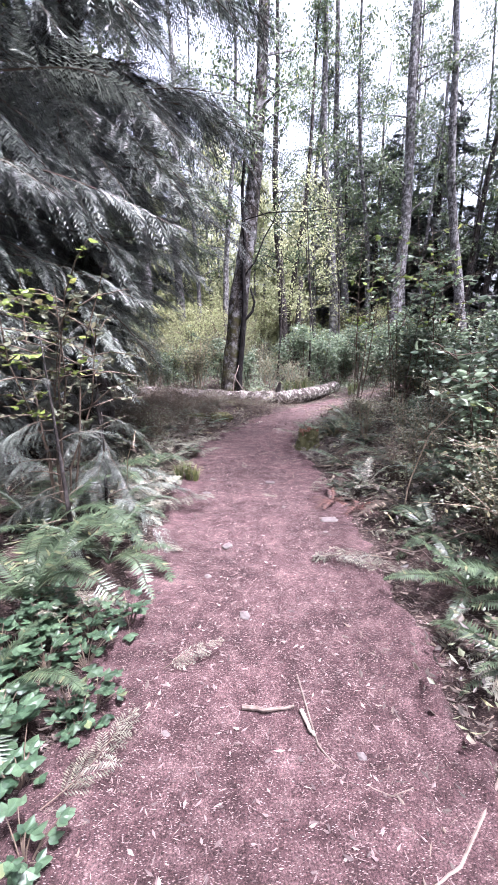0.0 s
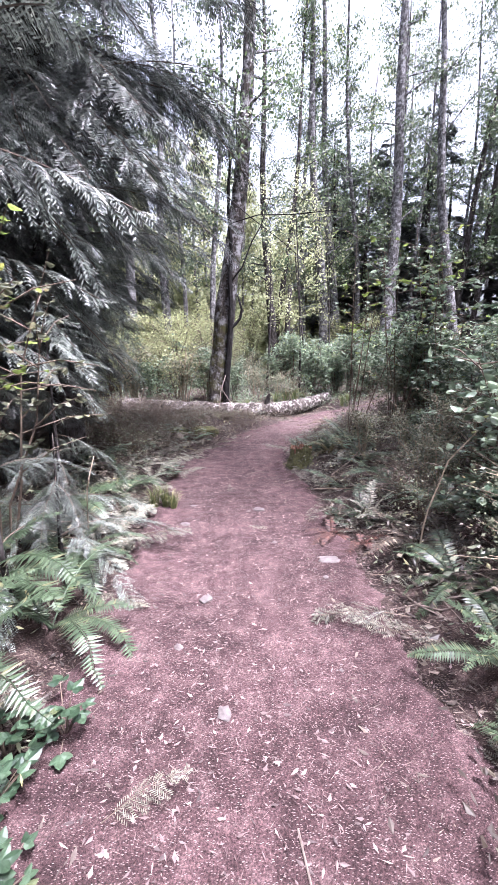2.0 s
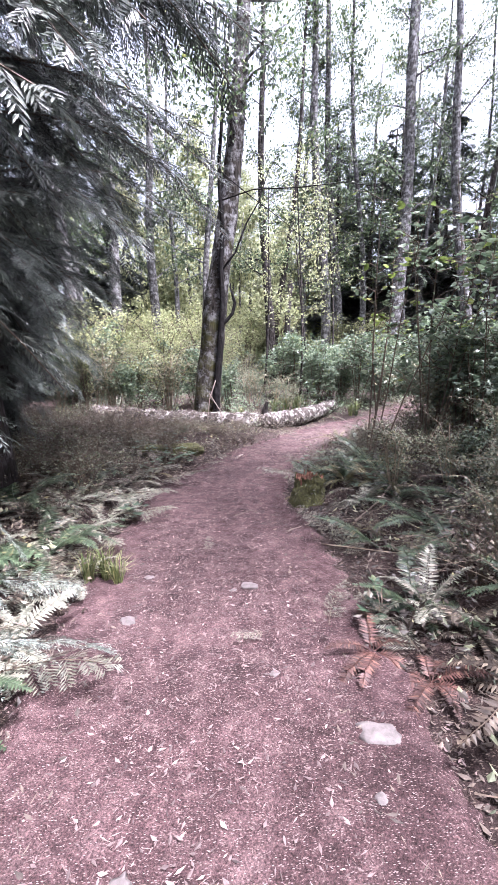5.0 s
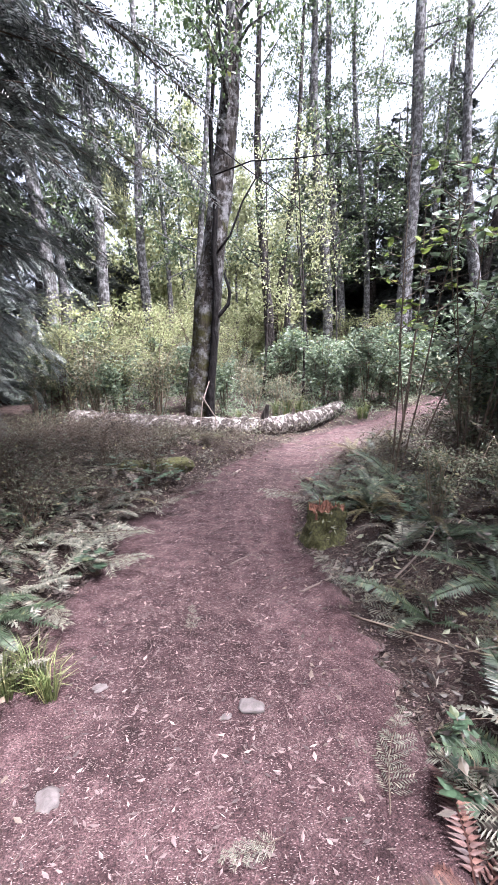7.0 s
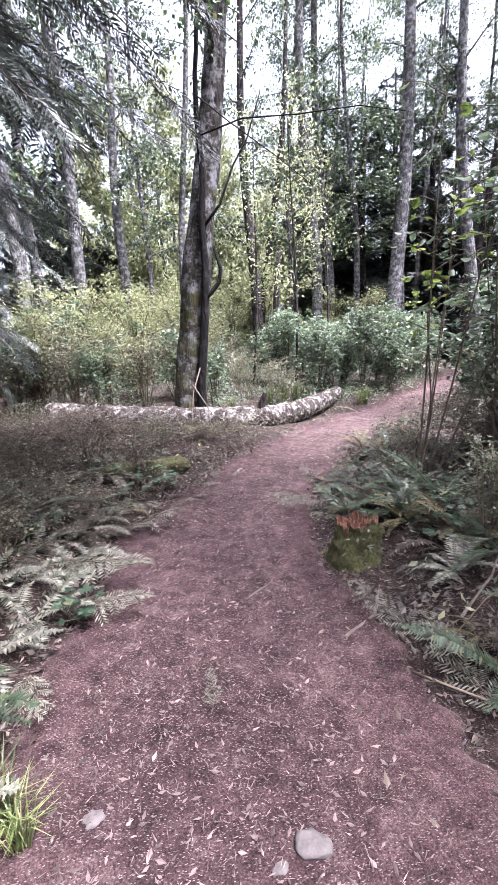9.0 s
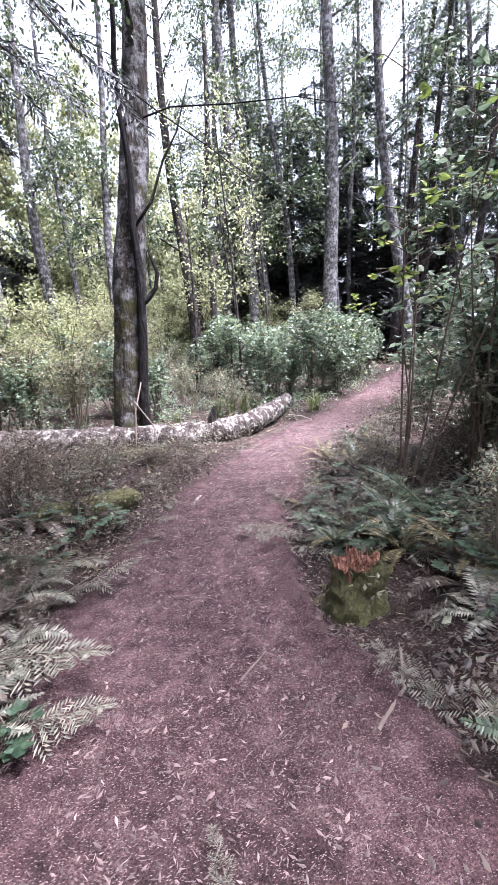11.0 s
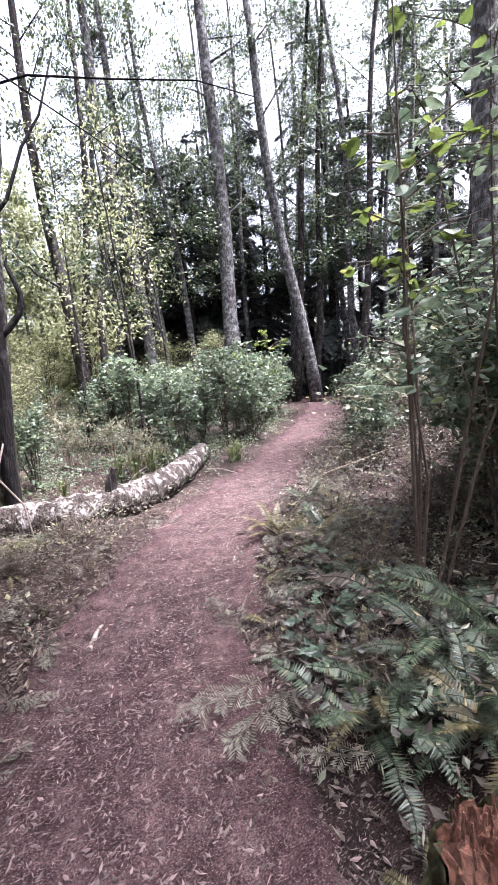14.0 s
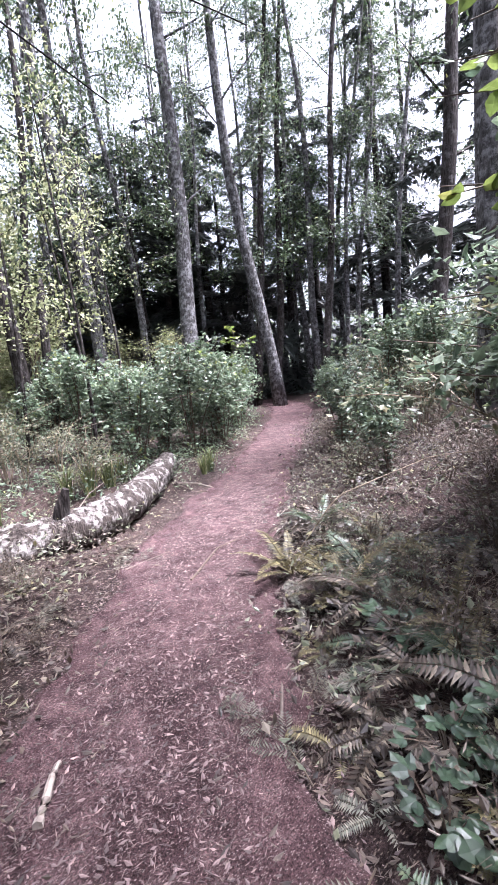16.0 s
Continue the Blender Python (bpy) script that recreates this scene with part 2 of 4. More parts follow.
# ---- mesh tools ----
class Shape:
    """Gathers corners and faces of one mesh."""

    def __init__(self):
        self.v, self.f = [], []

    def tube(self, points, radii, sides=6, cap=True, wobble=0.0, rnd=None):
        start = len(self.v)
        points = [Vector(p) for p in points]
        for i, p in enumerate(points):
            d = points[min(i + 1, len(points) - 1)] - points[max(i - 1, 0)]
            d.normalize()
            a = d.cross(Vector((0, 1, 0)) if abs(d.y) < 0.9 else Vector((1, 0, 0))).normalized()
            b = d.cross(a)
            for k in range(sides):
                w = 2 * math.pi * k / sides
                r = radii[i] * (1 + (rnd.uniform(-wobble, wobble) if rnd else 0))
                self.v.append(p + (a * math.cos(w) + b * math.sin(w)) * r)
        for i in range(len(points) - 1):
            for k in range(sides):
                q, e = start + i * sides, (k + 1) % sides
                self.f.append((q + k, q + e, q + sides + e, q + sides + k))
        if cap:
            self.f.append(tuple(start + (len(points) - 1) * sides + k for k in range(sides)))
            self.f.append(tuple(start + k for k in reversed(range(sides))))

    def leaf(self, p, d, side, length, width, fold=0.15, widest=0.45):
        """A leaf folded along its midrib: two triangles."""
        n = d.cross(side)
        i = len(self.v)
        mid = p + d * length * widest
        lift = n * (width * fold)
        self.v += [p, mid + side * (width / 2) + lift, p + d * length, mid - side * (width / 2) + lift]
        self.f += [(i, i + 1, i + 2), (i, i + 2, i + 3)]

    def broad_leaf(self, p, d, side, length, width):
        """A pointed oval leaf of eight triangles, cupped and drooping at its tip."""
        n = d.cross(side)
        i = len(self.v)
        droop = n * (-0.12 * length)
        self.v += [p, p + d * length * 0.5 + droop * 0.1, p + d * length + droop]
        for s in (1, -1):
            self.v += [p + d * length * 0.12 + side * (s * width * 0.34) + n * (width * 0.06),
                       p + d * length * 0.42 + side * (s * width * 0.5) + n * (width * 0.1),
                       p + d * length * 0.76 + side * (s * width * 0.3) + droop * 0.4 + n * (width * 0.03)]
        self.f += [(i, i + 3, i + 1), (i + 3, i + 4, i + 1), (i + 4, i + 5, i + 1), (i + 5, i + 2, i + 1),
                   (i, i + 1, i + 6), (i + 6, i + 1, i + 7), (i + 7, i + 1, i + 8), (i + 8, i + 1, i + 2)]

    def add(self, other, m):
        """Takes over another shape, placed by m."""
        n = len(self.v)
        self.v += [m @ Vector(v) for v in other.v]
        self.f += [tuple(i + n for i in f) for f in other.f]

    def mesh(self, name, material, smooth=False, first=None, count=0):
        """first: the material of the first faces, that many."""
        m = bpy.data.meshes.new(name)
        m.from_pydata(self.v, [], self.f)
        m.materials.append(material)
        if first:
            m.materials.append(first)
            m.polygons.foreach_set("material_index", [1 if i < count else 0 for i in range(len(m.polygons))])
        if smooth:
            m.polygons.foreach_set("use_smooth", [True] * len(m.polygons))
        m.update()
        return m


def part(name, data, parent, m=None, label=""):
    ob = new(name, data)
    ob.parent = parent
    if m is not None:
        ob.matrix_local = m
    return tagged(ob, label)


def unit(r):
    while True:
        v = Vector((r.uniform(-1, 1), r.uniform(-1, 1), r.uniform(-1, 1)))
        if 0.05 < v.length < 1:
            return v.normalized()


# ---- ground ----
CENTRE = [(0.0, -14.0, 0.75), (0.0, -4.0, 0.75), (0.02, 0.0, 0.74), (0.03, 3.0, 0.78), (-0.02, 5.0, 0.78), (-0.1, 6.5, 0.66), (0.22, 7.7, 0.51),
          (0.85, 8.85, 0.47), (1.75, 10.1, 0.46), (2.7, 11.05, 0.4), (4.1, 12.55, 0.37), (5.7, 14.2, 0.4), (7.6, 16.3, 0.45), (9.0, 18.5, 0.45), (10.5, 22.0, 0.5), (12.0, 27.0, 0.5)]


def spline(table, n):
    out = []
    for i in range(len(table) - 1):
        p = [np.array(table[max(0, min(len(table) - 1, i + k))]) for k in (-1, 0, 1, 2)]
        for s in np.linspace(0, 1, n, endpoint=False):
            out.append(0.5 * (2 * p[1] + (p[2] - p[0]) * s + (2 * p[0] - 5 * p[1] + 4 * p[2] - p[3]) * s * s + (3 * p[1] - p[0] - 3 * p[2] + p[3]) * s ** 3))
    return np.array(out)


WAY = spline(CENTRE, 16)
TURN_OF = np.gradient(WAY[:, :2], axis=0)
TURN_OF /= np.linalg.norm(TURN_OF, axis=1)[:, None]


def beside(x, y):
    """How far a place lies beside the path's edge: negative on the path; and its side: -1 left, 1 right."""
    d = (WAY[:, 0] - x) ** 2 + (WAY[:, 1] - y) ** 2
    i = int(np.argmin(d))
    s = (x - WAY[i, 0]) * TURN_OF[i, 1] - (y - WAY[i, 1]) * TURN_OF[i, 0]
    return math.sqrt(d[i]) - WAY[i, 2], (1 if s > 0 else -1)


def smooth(a, b, x):
    x = max(0.0, min(1.0, (x - a) / (b - a)))
    return x * x * (3 - 2 * x)


def path_level(x, y):
    return -0.03 - 0.08 * smooth(1.5, 5.5, y) + 0.04 * smooth(7, 9.5, y) + 0.28 * smooth(10.5, 19, y) + 0.012 * noise.noise((x * 3, y * 3, 0))


def ground_z(x, y):
    e, side = beside(x, y)
    z = path_level(x, y)
    bank = 0.2 * smooth(0.0, 0.9, e) + 0.12 * smooth(0.9, 4, e)
    if side > 0:
        bank = 0.14 * smooth(0.0, 1.0, e) + 0.3 * smooth(0.8, 4, e)
    if y > 9 and side < 0:
        bank *= 1 - 0.85 * smooth(9, 11, y)
    rough = 0.09 * noise.noise((x * 1.1, y * 1.1, 3)) + 0.05 * noise.noise((x * 3.1, y * 3.1, 7))
    return z + bank + rough * smooth(0.0, 0.8, e)


def axis(lo, hi, step, far):
    a = list(np.arange(lo, hi, step))
    g, left, right = step, lo, hi
    while right < far:
        a.append(right)
        g *= 1.35
        right += g
    g, left = step, lo - step
    while left > -far:
        a.insert(0, left)
        g *= 1.35
        left -= g
    return a


def ground_sheet():
    s = Shape()
    xs, ys = axis(-4, 8, 0.09, 400), axis(-2.5, 18, 0.09, 400)
    for y in ys:
        for x in xs:
            s.v.append((x, y, ground_z(x, y) - (0.05 if beside(x, y)[0] < -0.12 else 0.0)) if abs(x) < 40 and abs(y) < 60 else (x, y, 0.4))
    w = len(xs)
    for j in range(len(ys) - 1):
        for i in range(w - 1):
            s.f.append((j * w + i, j * w + i + 1, (j + 1) * w + i + 1, (j + 1) * w + i))
    return tagged(new("ground", s.mesh("ground", DUFF, True)), "brown forest floor of needles, twigs and dead leaves", "ground", kind="structure")


def footpath():
    s = Shape()
    dense = spline(CENTRE, 40)
    dense = dense[(dense[:, 1] > -6) & (dense[:, 1] < 24)]
    t = np.gradient(dense[:, :2], axis=0)
    t /= np.linalg.norm(t, axis=1)[:, None]
    cross = 28
    for (x, y, half), (tx, ty) in zip(dense, t):
        for k in range(cross + 1):
            u = 2 * k / cross - 1
            reach = half + 0.13 + 0.15 * noise.noise((x + u, y * 2.3, 9)) + 0.1 * noise.noise((x + u, y * 8, 4))
            px, py = x + ty * u * reach, y - tx * u * reach
            edge = smooth(0.74, 1.0, abs(u))
            z = path_level(px, py) + 0.012 + 0.02 * abs(u) ** 2 + 0.012 * noise.noise((px * 7, py * 7, 2)) + 0.006 * noise.noise((px * 19, py * 19, 5))
            s.v.append((px, py, z + 0.03 * edge - 0.09 * smooth(0.86, 1, abs(u))))
    for j in range(len(dense) - 1):
        for k in range(cross):
            a = j * (cross + 1) + k
            s.f.append((a, a + 1, a + cross + 2, a + cross + 1))
    return tagged(new("footpath", s.mesh("footpath", PATH_SOIL, True)), "trodden reddish-brown dirt path strewn with needles and chips", "path", kind="structure")


ground_sheet()
footpath()


# ---- trees ----
def trunk_line(r, height, lean, bend=0.12, steps=9):
    w, q = r.uniform(0, 6.3), r.uniform(0, 6.3)
    return [Vector((lean[0] * z + bend * math.sin(z * 0.55 + w) - bend * math.sin(w), lean[1] * z + bend * math.sin(z * 0.45 + q) - bend * math.sin(q), z - (0.25 if i == 0 else 0)))
            for i, z in ((i, height * (i / steps) ** 1.15) for i in range(steps + 1))]


def along(line, s):
    k = s * (len(line) - 1)
    i = min(int(k), len(line) - 2)
    return line[i].lerp(line[i + 1], k - i)


def broad_tree(x, y, radius, height, lean=(0, 0), bark=None, leaves=None, low=0.35, limbs=16, leaf_count=1500, leaf_size=0.1, spread=1.6, seed=1, label="", group=""):
    """A slim broadleaf tree: tapered trunk, limbs, and a thin crown of single leaves."""
    r = random.Random(seed)
    tree = tagged(new("alder_tree"), label or "slim grey-barked alder with a thin green crown", "tree", group)
    tree.location = (x, y, ground_z(x, y))
    line = trunk_line(r, height, lean)
    t = Shape()
    n = len(line) - 1
    t.tube(line, [radius * (1.25 if i == 0 else 1) * (1 - 0.8 * (i / n) ** 1.2) for i in range(n + 1)], 9, wobble=0.05, rnd=r)
    part("trunk", t.mesh("trunk", bark or ALDER_BARK, True), tree)
    c = Shape()
    per = leaf_count // limbs
    for k in range(limbs):
        s = low + (1 - low) * (k + r.random()) / limbs
        p = along(line, min(0.99, s))
        a = r.uniform(0, 2 * math.pi)
        reach = spread * r.uniform(0.5, 1.1) * (1.15 - 0.7 * max(0, s - low) / (1 - low))
        out = Vector((math.cos(a), math.sin(a), r.uniform(0.05, 0.8)))
        pts = [p, p + out * reach * 0.5 + unit(r) * 0.1, p + out * reach + Vector((0, 0, r.uniform(-0.2, 0.25)))]
        b = Shape()
        b.tube(pts, [radius * 0.22 * (1.2 - s), radius * 0.13 * (1.2 - s) + 0.004, 0.004], 4, False)
        part("limb", b.mesh("limb", bark or ALDER_BARK), tree)
        for _ in range(per):
            u = r.uniform(0.25, 1.1)
            q = p.lerp(pts[2], u) + unit(r) * r.random() * 0.55 * spread / 1.6 + Vector((0, 0, -0.1))
            d = unit(r)
            d.z -= 0.3
            d.normalize()
            c.leaf(q, d, d.orthogonal().normalized(), leaf_size * r.uniform(0.6, 1.3), leaf_size * 0.7)
    tagged(part("crown", c.mesh("crown", leaves or ALDER_LEAF), tree), kind="stuff")
    return tree


def bough(r, length, density, droop=0.3, needle=0.05, fat=0.24, bare=0.12):
    """A drooping conifer bough along x: an axis, hanging side twigs, flat rows of needles."""
    s = Shape()
    sway = r.uniform(0, 6)
    axis_pts = [Vector((length * u, 0.07 * length * (math.sin(u * 4 + sway) - math.sin(sway)), length * (0.12 * u - droop * u * u))) for u in (i / 10 for i in range(11))]
    s.tube(axis_pts, [length * (0.0045 * (1 - u / 11) + 0.001) for u in range(11)], 3, False)
    wood = len(s.f)
    steps = int(length * density)
    for i in range(steps):
        u = bare + (1 - bare) * (i + r.random() * 0.6) / steps
        p = along(axis_pts, min(u, 0.999))
        for side in (1, -1):
            if r.random() < 0.14:
                continue
            reach = length * (0.36 * (1 - u) ** 0.7 + 0.06) * r.uniform(0.55, 1.15)
            d = Vector((r.uniform(0.45, 0.95), side * r.uniform(0.6, 1.0), r.uniform(-0.6, -0.05))).normalized()
            bits = max(3, int(reach / (needle * 0.6)))
            e = Vector((-d.y, d.x, 0)).normalized()
            for k in range(bits):
                c = p + d * (reach * (k + 0.5) / bits) + Vector((0, 0, -0.45 * reach * (k / bits) ** 2))
                w = (1 - 0.55 * k / bits) * needle
                for f in (1, -1):
                    g = (d * 0.75 + e * f + Vector((0, 0, r.uniform(-0.5, 0.1)))).normalized()
                    i0 = len(s.v)
                    across = g.cross(Vector((0, 0, 1))).normalized() * (w * fat)
                    s.v += [c - across, c + across, c + g * w * r.uniform(1.0, 1.9)]
                    s.f.append((i0, i0 + 1, i0 + 2))
    return s, wood


def hanging_bough(r, length, droop, steps=34, limp=1.0, leaf=1.0):
    """A drooping conifer bough along x, hung with flat sprays of short overlapping scale leaves."""
    s = Shape()
    sway = r.uniform(0, 6)
    axis_pts = [Vector((length * u, 0.06 * length * (math.sin(u * 4 + sway) - math.sin(sway)), length * (0.16 * u - droop * u * u))) for u in (i / 10 for i in range(11))]
    s.tube(axis_pts, [length * (0.0055 * (1 - u / 11) + 0.001) for u in range(11)], 4, False)
    wood = len(s.f)
    for i in range(steps):
        u = 0.14 + 0.86 * (i + r.random() * 0.7) / steps
        p = along(axis_pts, min(u, 0.999))
        for side in (1, -1):
            if r.random() < 0.15:
                continue
            reach = length * (0.24 * (1 - u) ** 0.6 + 0.07) * r.uniform(0.5, 1.25)
            d = Vector((r.uniform(0.5, 1.0), side * r.uniform(0.4, 1.0), r.uniform(-0.5, 0.1))).normalized()
            hang = r.uniform(0.3, 0.75) * limp
            bits = max(5, int(reach / (0.023 * leaf)))
            e = Vector((-d.y, d.x, r.uniform(-0.4, 0.4))).normalized()
            for k in range(bits):
                v = k / bits
                c = p + d * (reach * v) + Vector((0, 0, -hang * reach * v * v))
                w = (math.sin(math.pi * (0.2 + 0.75 * v)) * 0.052 + 0.016) * leaf * r.uniform(0.7, 1.3)
                for f in (1, -1):
                    g = (d * 0.9 + e * f + Vector((0, 0, -0.3 * limp - hang * v + r.uniform(-0.25, 0.15) * limp))).normalized()
                    s.leaf(c, g, g.cross(e).cross(g).normalized() if abs(g.dot(e)) < 0.95 else g.orthogonal().normalized(), w, 0.0115 * leaf, 0.2, 0.55)
    return s, wood


rb = random.Random(11)
BOUGHS = []
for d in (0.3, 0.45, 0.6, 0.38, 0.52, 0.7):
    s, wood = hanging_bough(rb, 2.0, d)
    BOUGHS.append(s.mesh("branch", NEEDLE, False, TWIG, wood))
FAR_BOUGHS = [bough(rb, 2.2, 5, d, 0.25, 0.34)[0] for d in (0.25, 0.4, 0.32)]


def far_crown(r, height, branches, low, reach):
    """The whole crown of a conifer that stays far off."""
    crown = Shape()
    for k in range(branches):
        s = low + (0.98 - low) * (k + r.random()) / branches
        size = reach / 2.0 * r.uniform(0.65, 1.15) * (1.05 - 0.8 * (s - low) / (1 - low))
        crown.add(r.choice(FAR_BOUGHS), pose(0, 0, height * s, r.uniform(-25, 25), r.uniform(-12, 22), r.uniform(0, 360)) @ Matrix.Scale(size, 4))
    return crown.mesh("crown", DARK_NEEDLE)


FAR_CROWNS = [far_crown(rb, 15, 62, 0.01, 3.3) for _ in range(4)]


def conifer(x, y, radius, height, branches, low, reach, seed, far=False, lean=(0, 0), arcs=None, label="", cap=0.7):
    r = random.Random(seed)
    tree = tagged(new("conifer_tree"), label or "tall dark conifer with drooping needle boughs", "tree", "conifers of the wood")
    tree.location = (x, y, ground_z(x, y))
    line = trunk_line(r, height, lean, 0.08)
    t = Shape()
    n = len(line) - 1
    t.tube(line, [radius * (1.25 if i == 0 else 1) * (1 - 0.85 * i / n) for i in range(n + 1)], 10, wobble=0.06, rnd=r)
    part("trunk", t.mesh("trunk", DARK_BARK, True), tree)
    if far:
        m = Matrix.Rotation(r.uniform(0, 6.28), 4, "Z") @ Matrix.Diagonal((reach / 3.0, reach / 3.0, height / 15, 1))
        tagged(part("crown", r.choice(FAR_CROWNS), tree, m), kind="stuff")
        return tree
    for k in range(branches):
        s = low + (0.98 - low) * ((k + r.random()) / branches) ** 1.4
        z = height * s
        p = along(line, min(0.99, (s) ** (1 / 1.15)))
        a = r.uniform(0, 360) if arcs is None else r.choice(arcs) + r.uniform(-35, 35)
        size = reach / 2.0 * r.uniform(0.65, 1.15) * (1.05 - 0.75 * max(0, s - low) / (1 - low))
        size = min(size, cap + 0.32 * max(0.0, z - 1.0))
        m = Matrix.Translation(p) @ pose(0, 0, 0, r.uniform(-25, 25), r.uniform(-12, 22), a) @ Matrix.Scale(size, 4)
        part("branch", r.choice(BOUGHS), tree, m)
    return tree


# the mossy tree behind the log, with its crooked dark side stem
def main_tree():
    r = random.Random(5)
    tree = tagged(new("mossy_tree"), "tall leaning alder with moss on its foot and pale lichen above", "tree")
    tree.matrix_world = pose(-0.52, 11.2, 0.05) @ Matrix.Scale(0.88, 4)
    line = [Vector((0, 0, -0.3)), Vector((0.02, 0, 0.25)), Vector((0.12, 0, 1.4)), Vector((0.3, 0, 2.9)), Vector((0.55, 0, 4.4)), Vector((0.8, 0.1, 6.2)), Vector((0.98, 0.2, 8.2)), Vector((1.1, 0.3, 11)), Vector((1.3, 0.4, 15))]
    fine = [along(line, i / 32) for i in range(33)]
    t = Shape()
    fine = [along(line, (i / 90)) for i in range(91)]
    t.tube(fine, [0.43, 0.4, 0.375, 0.36] + [0.34 - 0.25 * (i / 90) for i in range(4, 91)], 28)
    for i, v in enumerate(t.v):
        c = fine[i // 28]
        q = v - c
        t.v[i] = c + q * (1 + 0.16 * noise.noise((q.normalized().x * 1.5, q.normalized().y * 1.5, c.z * 0.9)) + 0.07 * noise.noise((v.x * 14, v.y * 14, v.z * 5)))
    part("trunk", t.mesh("trunk", MOSSY_BARK, True), tree)
    c = Shape()
    for k in range(18):
        s = 0.58 + 0.41 * (k + r.random()) / 18
        p = along(line, s)
        a = r.uniform(0, 6.28)
        end = p + Vector((math.cos(a), math.sin(a), r.uniform(0, 0.6))) * r.uniform(1, 2.4)
        b = Shape()
        b.tube([p, p.lerp(end, 0.5) + unit(r) * 0.15, end], [0.04, 0.025, 0.006], 5, False)
        part("limb", b.mesh("limb", ALDER_BARK), tree)
        for _ in range(200):
            q = p.lerp(end, r.uniform(0.3, 1.1)) + unit(r) * r.random() * 0.7
            d = unit(r)
            c.leaf(q, d, d.orthogonal().normalized(), r.uniform(0.06, 0.12), 0.07)
    tagged(part("crown", c.mesh("crown", ALDER_LEAF), tree), kind="stuff")


def side_stem():
    r = random.Random(6)
    stem = tagged(new("crooked_sapling"), "thin dark crooked sapling stem with a hooked side branch", "tree")
    stem.matrix_world = pose(-0.31, 10.93, 0.05) @ Matrix.Scale(0.88, 4)
    pts = [(0, 0, -0.2), (0.0, 0, 0.7), (0.1, 0, 1.5), (0.16, 0, 2.1), (0.2, 0, 2.6), (0.17, 0, 3.3), (0.24, 0, 4.0), (0.2, 0, 4.9), (0.2, 0, 5.6), (0.3, 0, 6.6), (0.5, 0, 8)]
    t = Shape()
    fine = [along([Vector(p) for p in pts], i / 30) + unit(r) * 0.012 for i in range(31)]
    t.tube(fine, [0.09 - 0.065 * i / 30 for i in range(31)], 8)
    part("trunk", t.mesh("trunk", STEM_BARK, True), stem)
    h = Shape()
    h.tube([(0.16, 0, 2.18), (0.28, -0.02, 2.28), (0.42, -0.03, 2.44), (0.47, -0.03, 2.66), (0.42, -0.02, 2.84), (0.37, 0, 3.0), (0.4, 0, 3.1)], [0.045, 0.042, 0.037, 0.033, 0.028, 0.02, 0.006], 7)
    part("hooked_branch", h.mesh("hooked_branch", STEM_BARK, True), stem)
    for y0, pts, w in ((0, [(0.2, 0, 4.72), (0.9, -0.4, 4.8), (1.7, -0.7, 4.72), (2.6, -0.9, 4.74), (3.3, -1.0, 4.62)], 0.016),
                       (0, [(0.17, 0, 3.3), (0.5, 0, 3.7), (0.75, 0.05, 4.3), (1.0, 0.1, 4.7), (1.25, 0.1, 5.4)], 0.026),
                       (0, [(0.2, 0, 5.3), (0.7, -0.3, 4.8), (1.4, -0.6, 4.2), (1.9, -0.9, 3.7)], 0.013)):
        s = Shape()
        s.tube(pts, [w * (1 - 0.8 * i / len(pts)) for i in range(len(pts))], 6)
        part("branch", s.mesh("branch", STEM_BARK, True), stem)
    for pts in ([(0.0, 0.0, 1.05), (-0.14, -0.5, 0.6), (-0.16, -0.7, 0.0)], [(-0.12, -0.45, 0.75), (0.12, -0.65, 0.35), (0.2, -0.8, -0.05)]):
        s = Shape()
        s.tube([Vector(q) + unit(r) * 0.03 for q in pts], [0.012, 0.011, 0.007], 6)
        part("dead_twig", s.mesh("dead_twig", BRANCH_WOOD), stem, None, "bleached bare twig")


main_tree()
side_stem()

# slim trees ahead: place, radius, height, lean
AHEAD = [(1.4, 19, .19, 15, -.02), (1.5, 20, .14, 15, .1), (3.0, 22, .14, 17, .03), (3.7, 20.3, .22, 19, -.05), (4.4, 20.9, .2, 19, -.06),
         (5.3, 20.8, .13, 17, -.06), (5.9, 18.7, .27, 20, .015), (6.6, 19.5, .12, 17, .0), (8.7, 18.2, .21, 18, -.11), (-2.9, 20, .2, 17, .0)]
for k, (x, y, rad, hh, lean) in enumerate(AHEAD):
    broad_tree(x, y, rad, hh, (lean, 0), DARK_BARK if k < 2 else None, low=0.28, limbs=18, leaf_count=3800, leaf_size=0.11, spread=1.7, seed=100 + k, group="slim trees along the path")
RIGHT = [(8.6, 19.5, .15, 18, .14), (9.5, 19.5, .14, 17, .12), (10.0, 17.6, .14, 18, .15), (11.5, 18, .1, 17, .15), (12.2, 18, .1, 17, .13), (11.8, 16, .11, 16, .15),
         (9.0, 13, .19, 20, .15), (5.5, 9.6, .24, 18, .06), (13.5, 20, .12, 17, .1), (10.2, 22, .12, 18, .1), (8.0, 21.5, .1, 17, .05)]
for k, (x, y, rad, hh, lean) in enumerate(RIGHT):
    broad_tree(x, y, rad, hh, (lean, 0), DARK_BARK if k in (0, 1, 2, 6) else None, low=0.3, limbs=18, leaf_count=4300, leaf_size=0.11, spread=1.6, seed=200 + k, group="slim trees along the path")
LEFT = [(-3.9, 18, .2, 17, -.03), (-0.95, 18, .13, 15, .05), (-2.6, 22, .12, 16, .0), (-4.6, 15, .2, 17, -.02), (-6, 20, .2, 18, .02)]
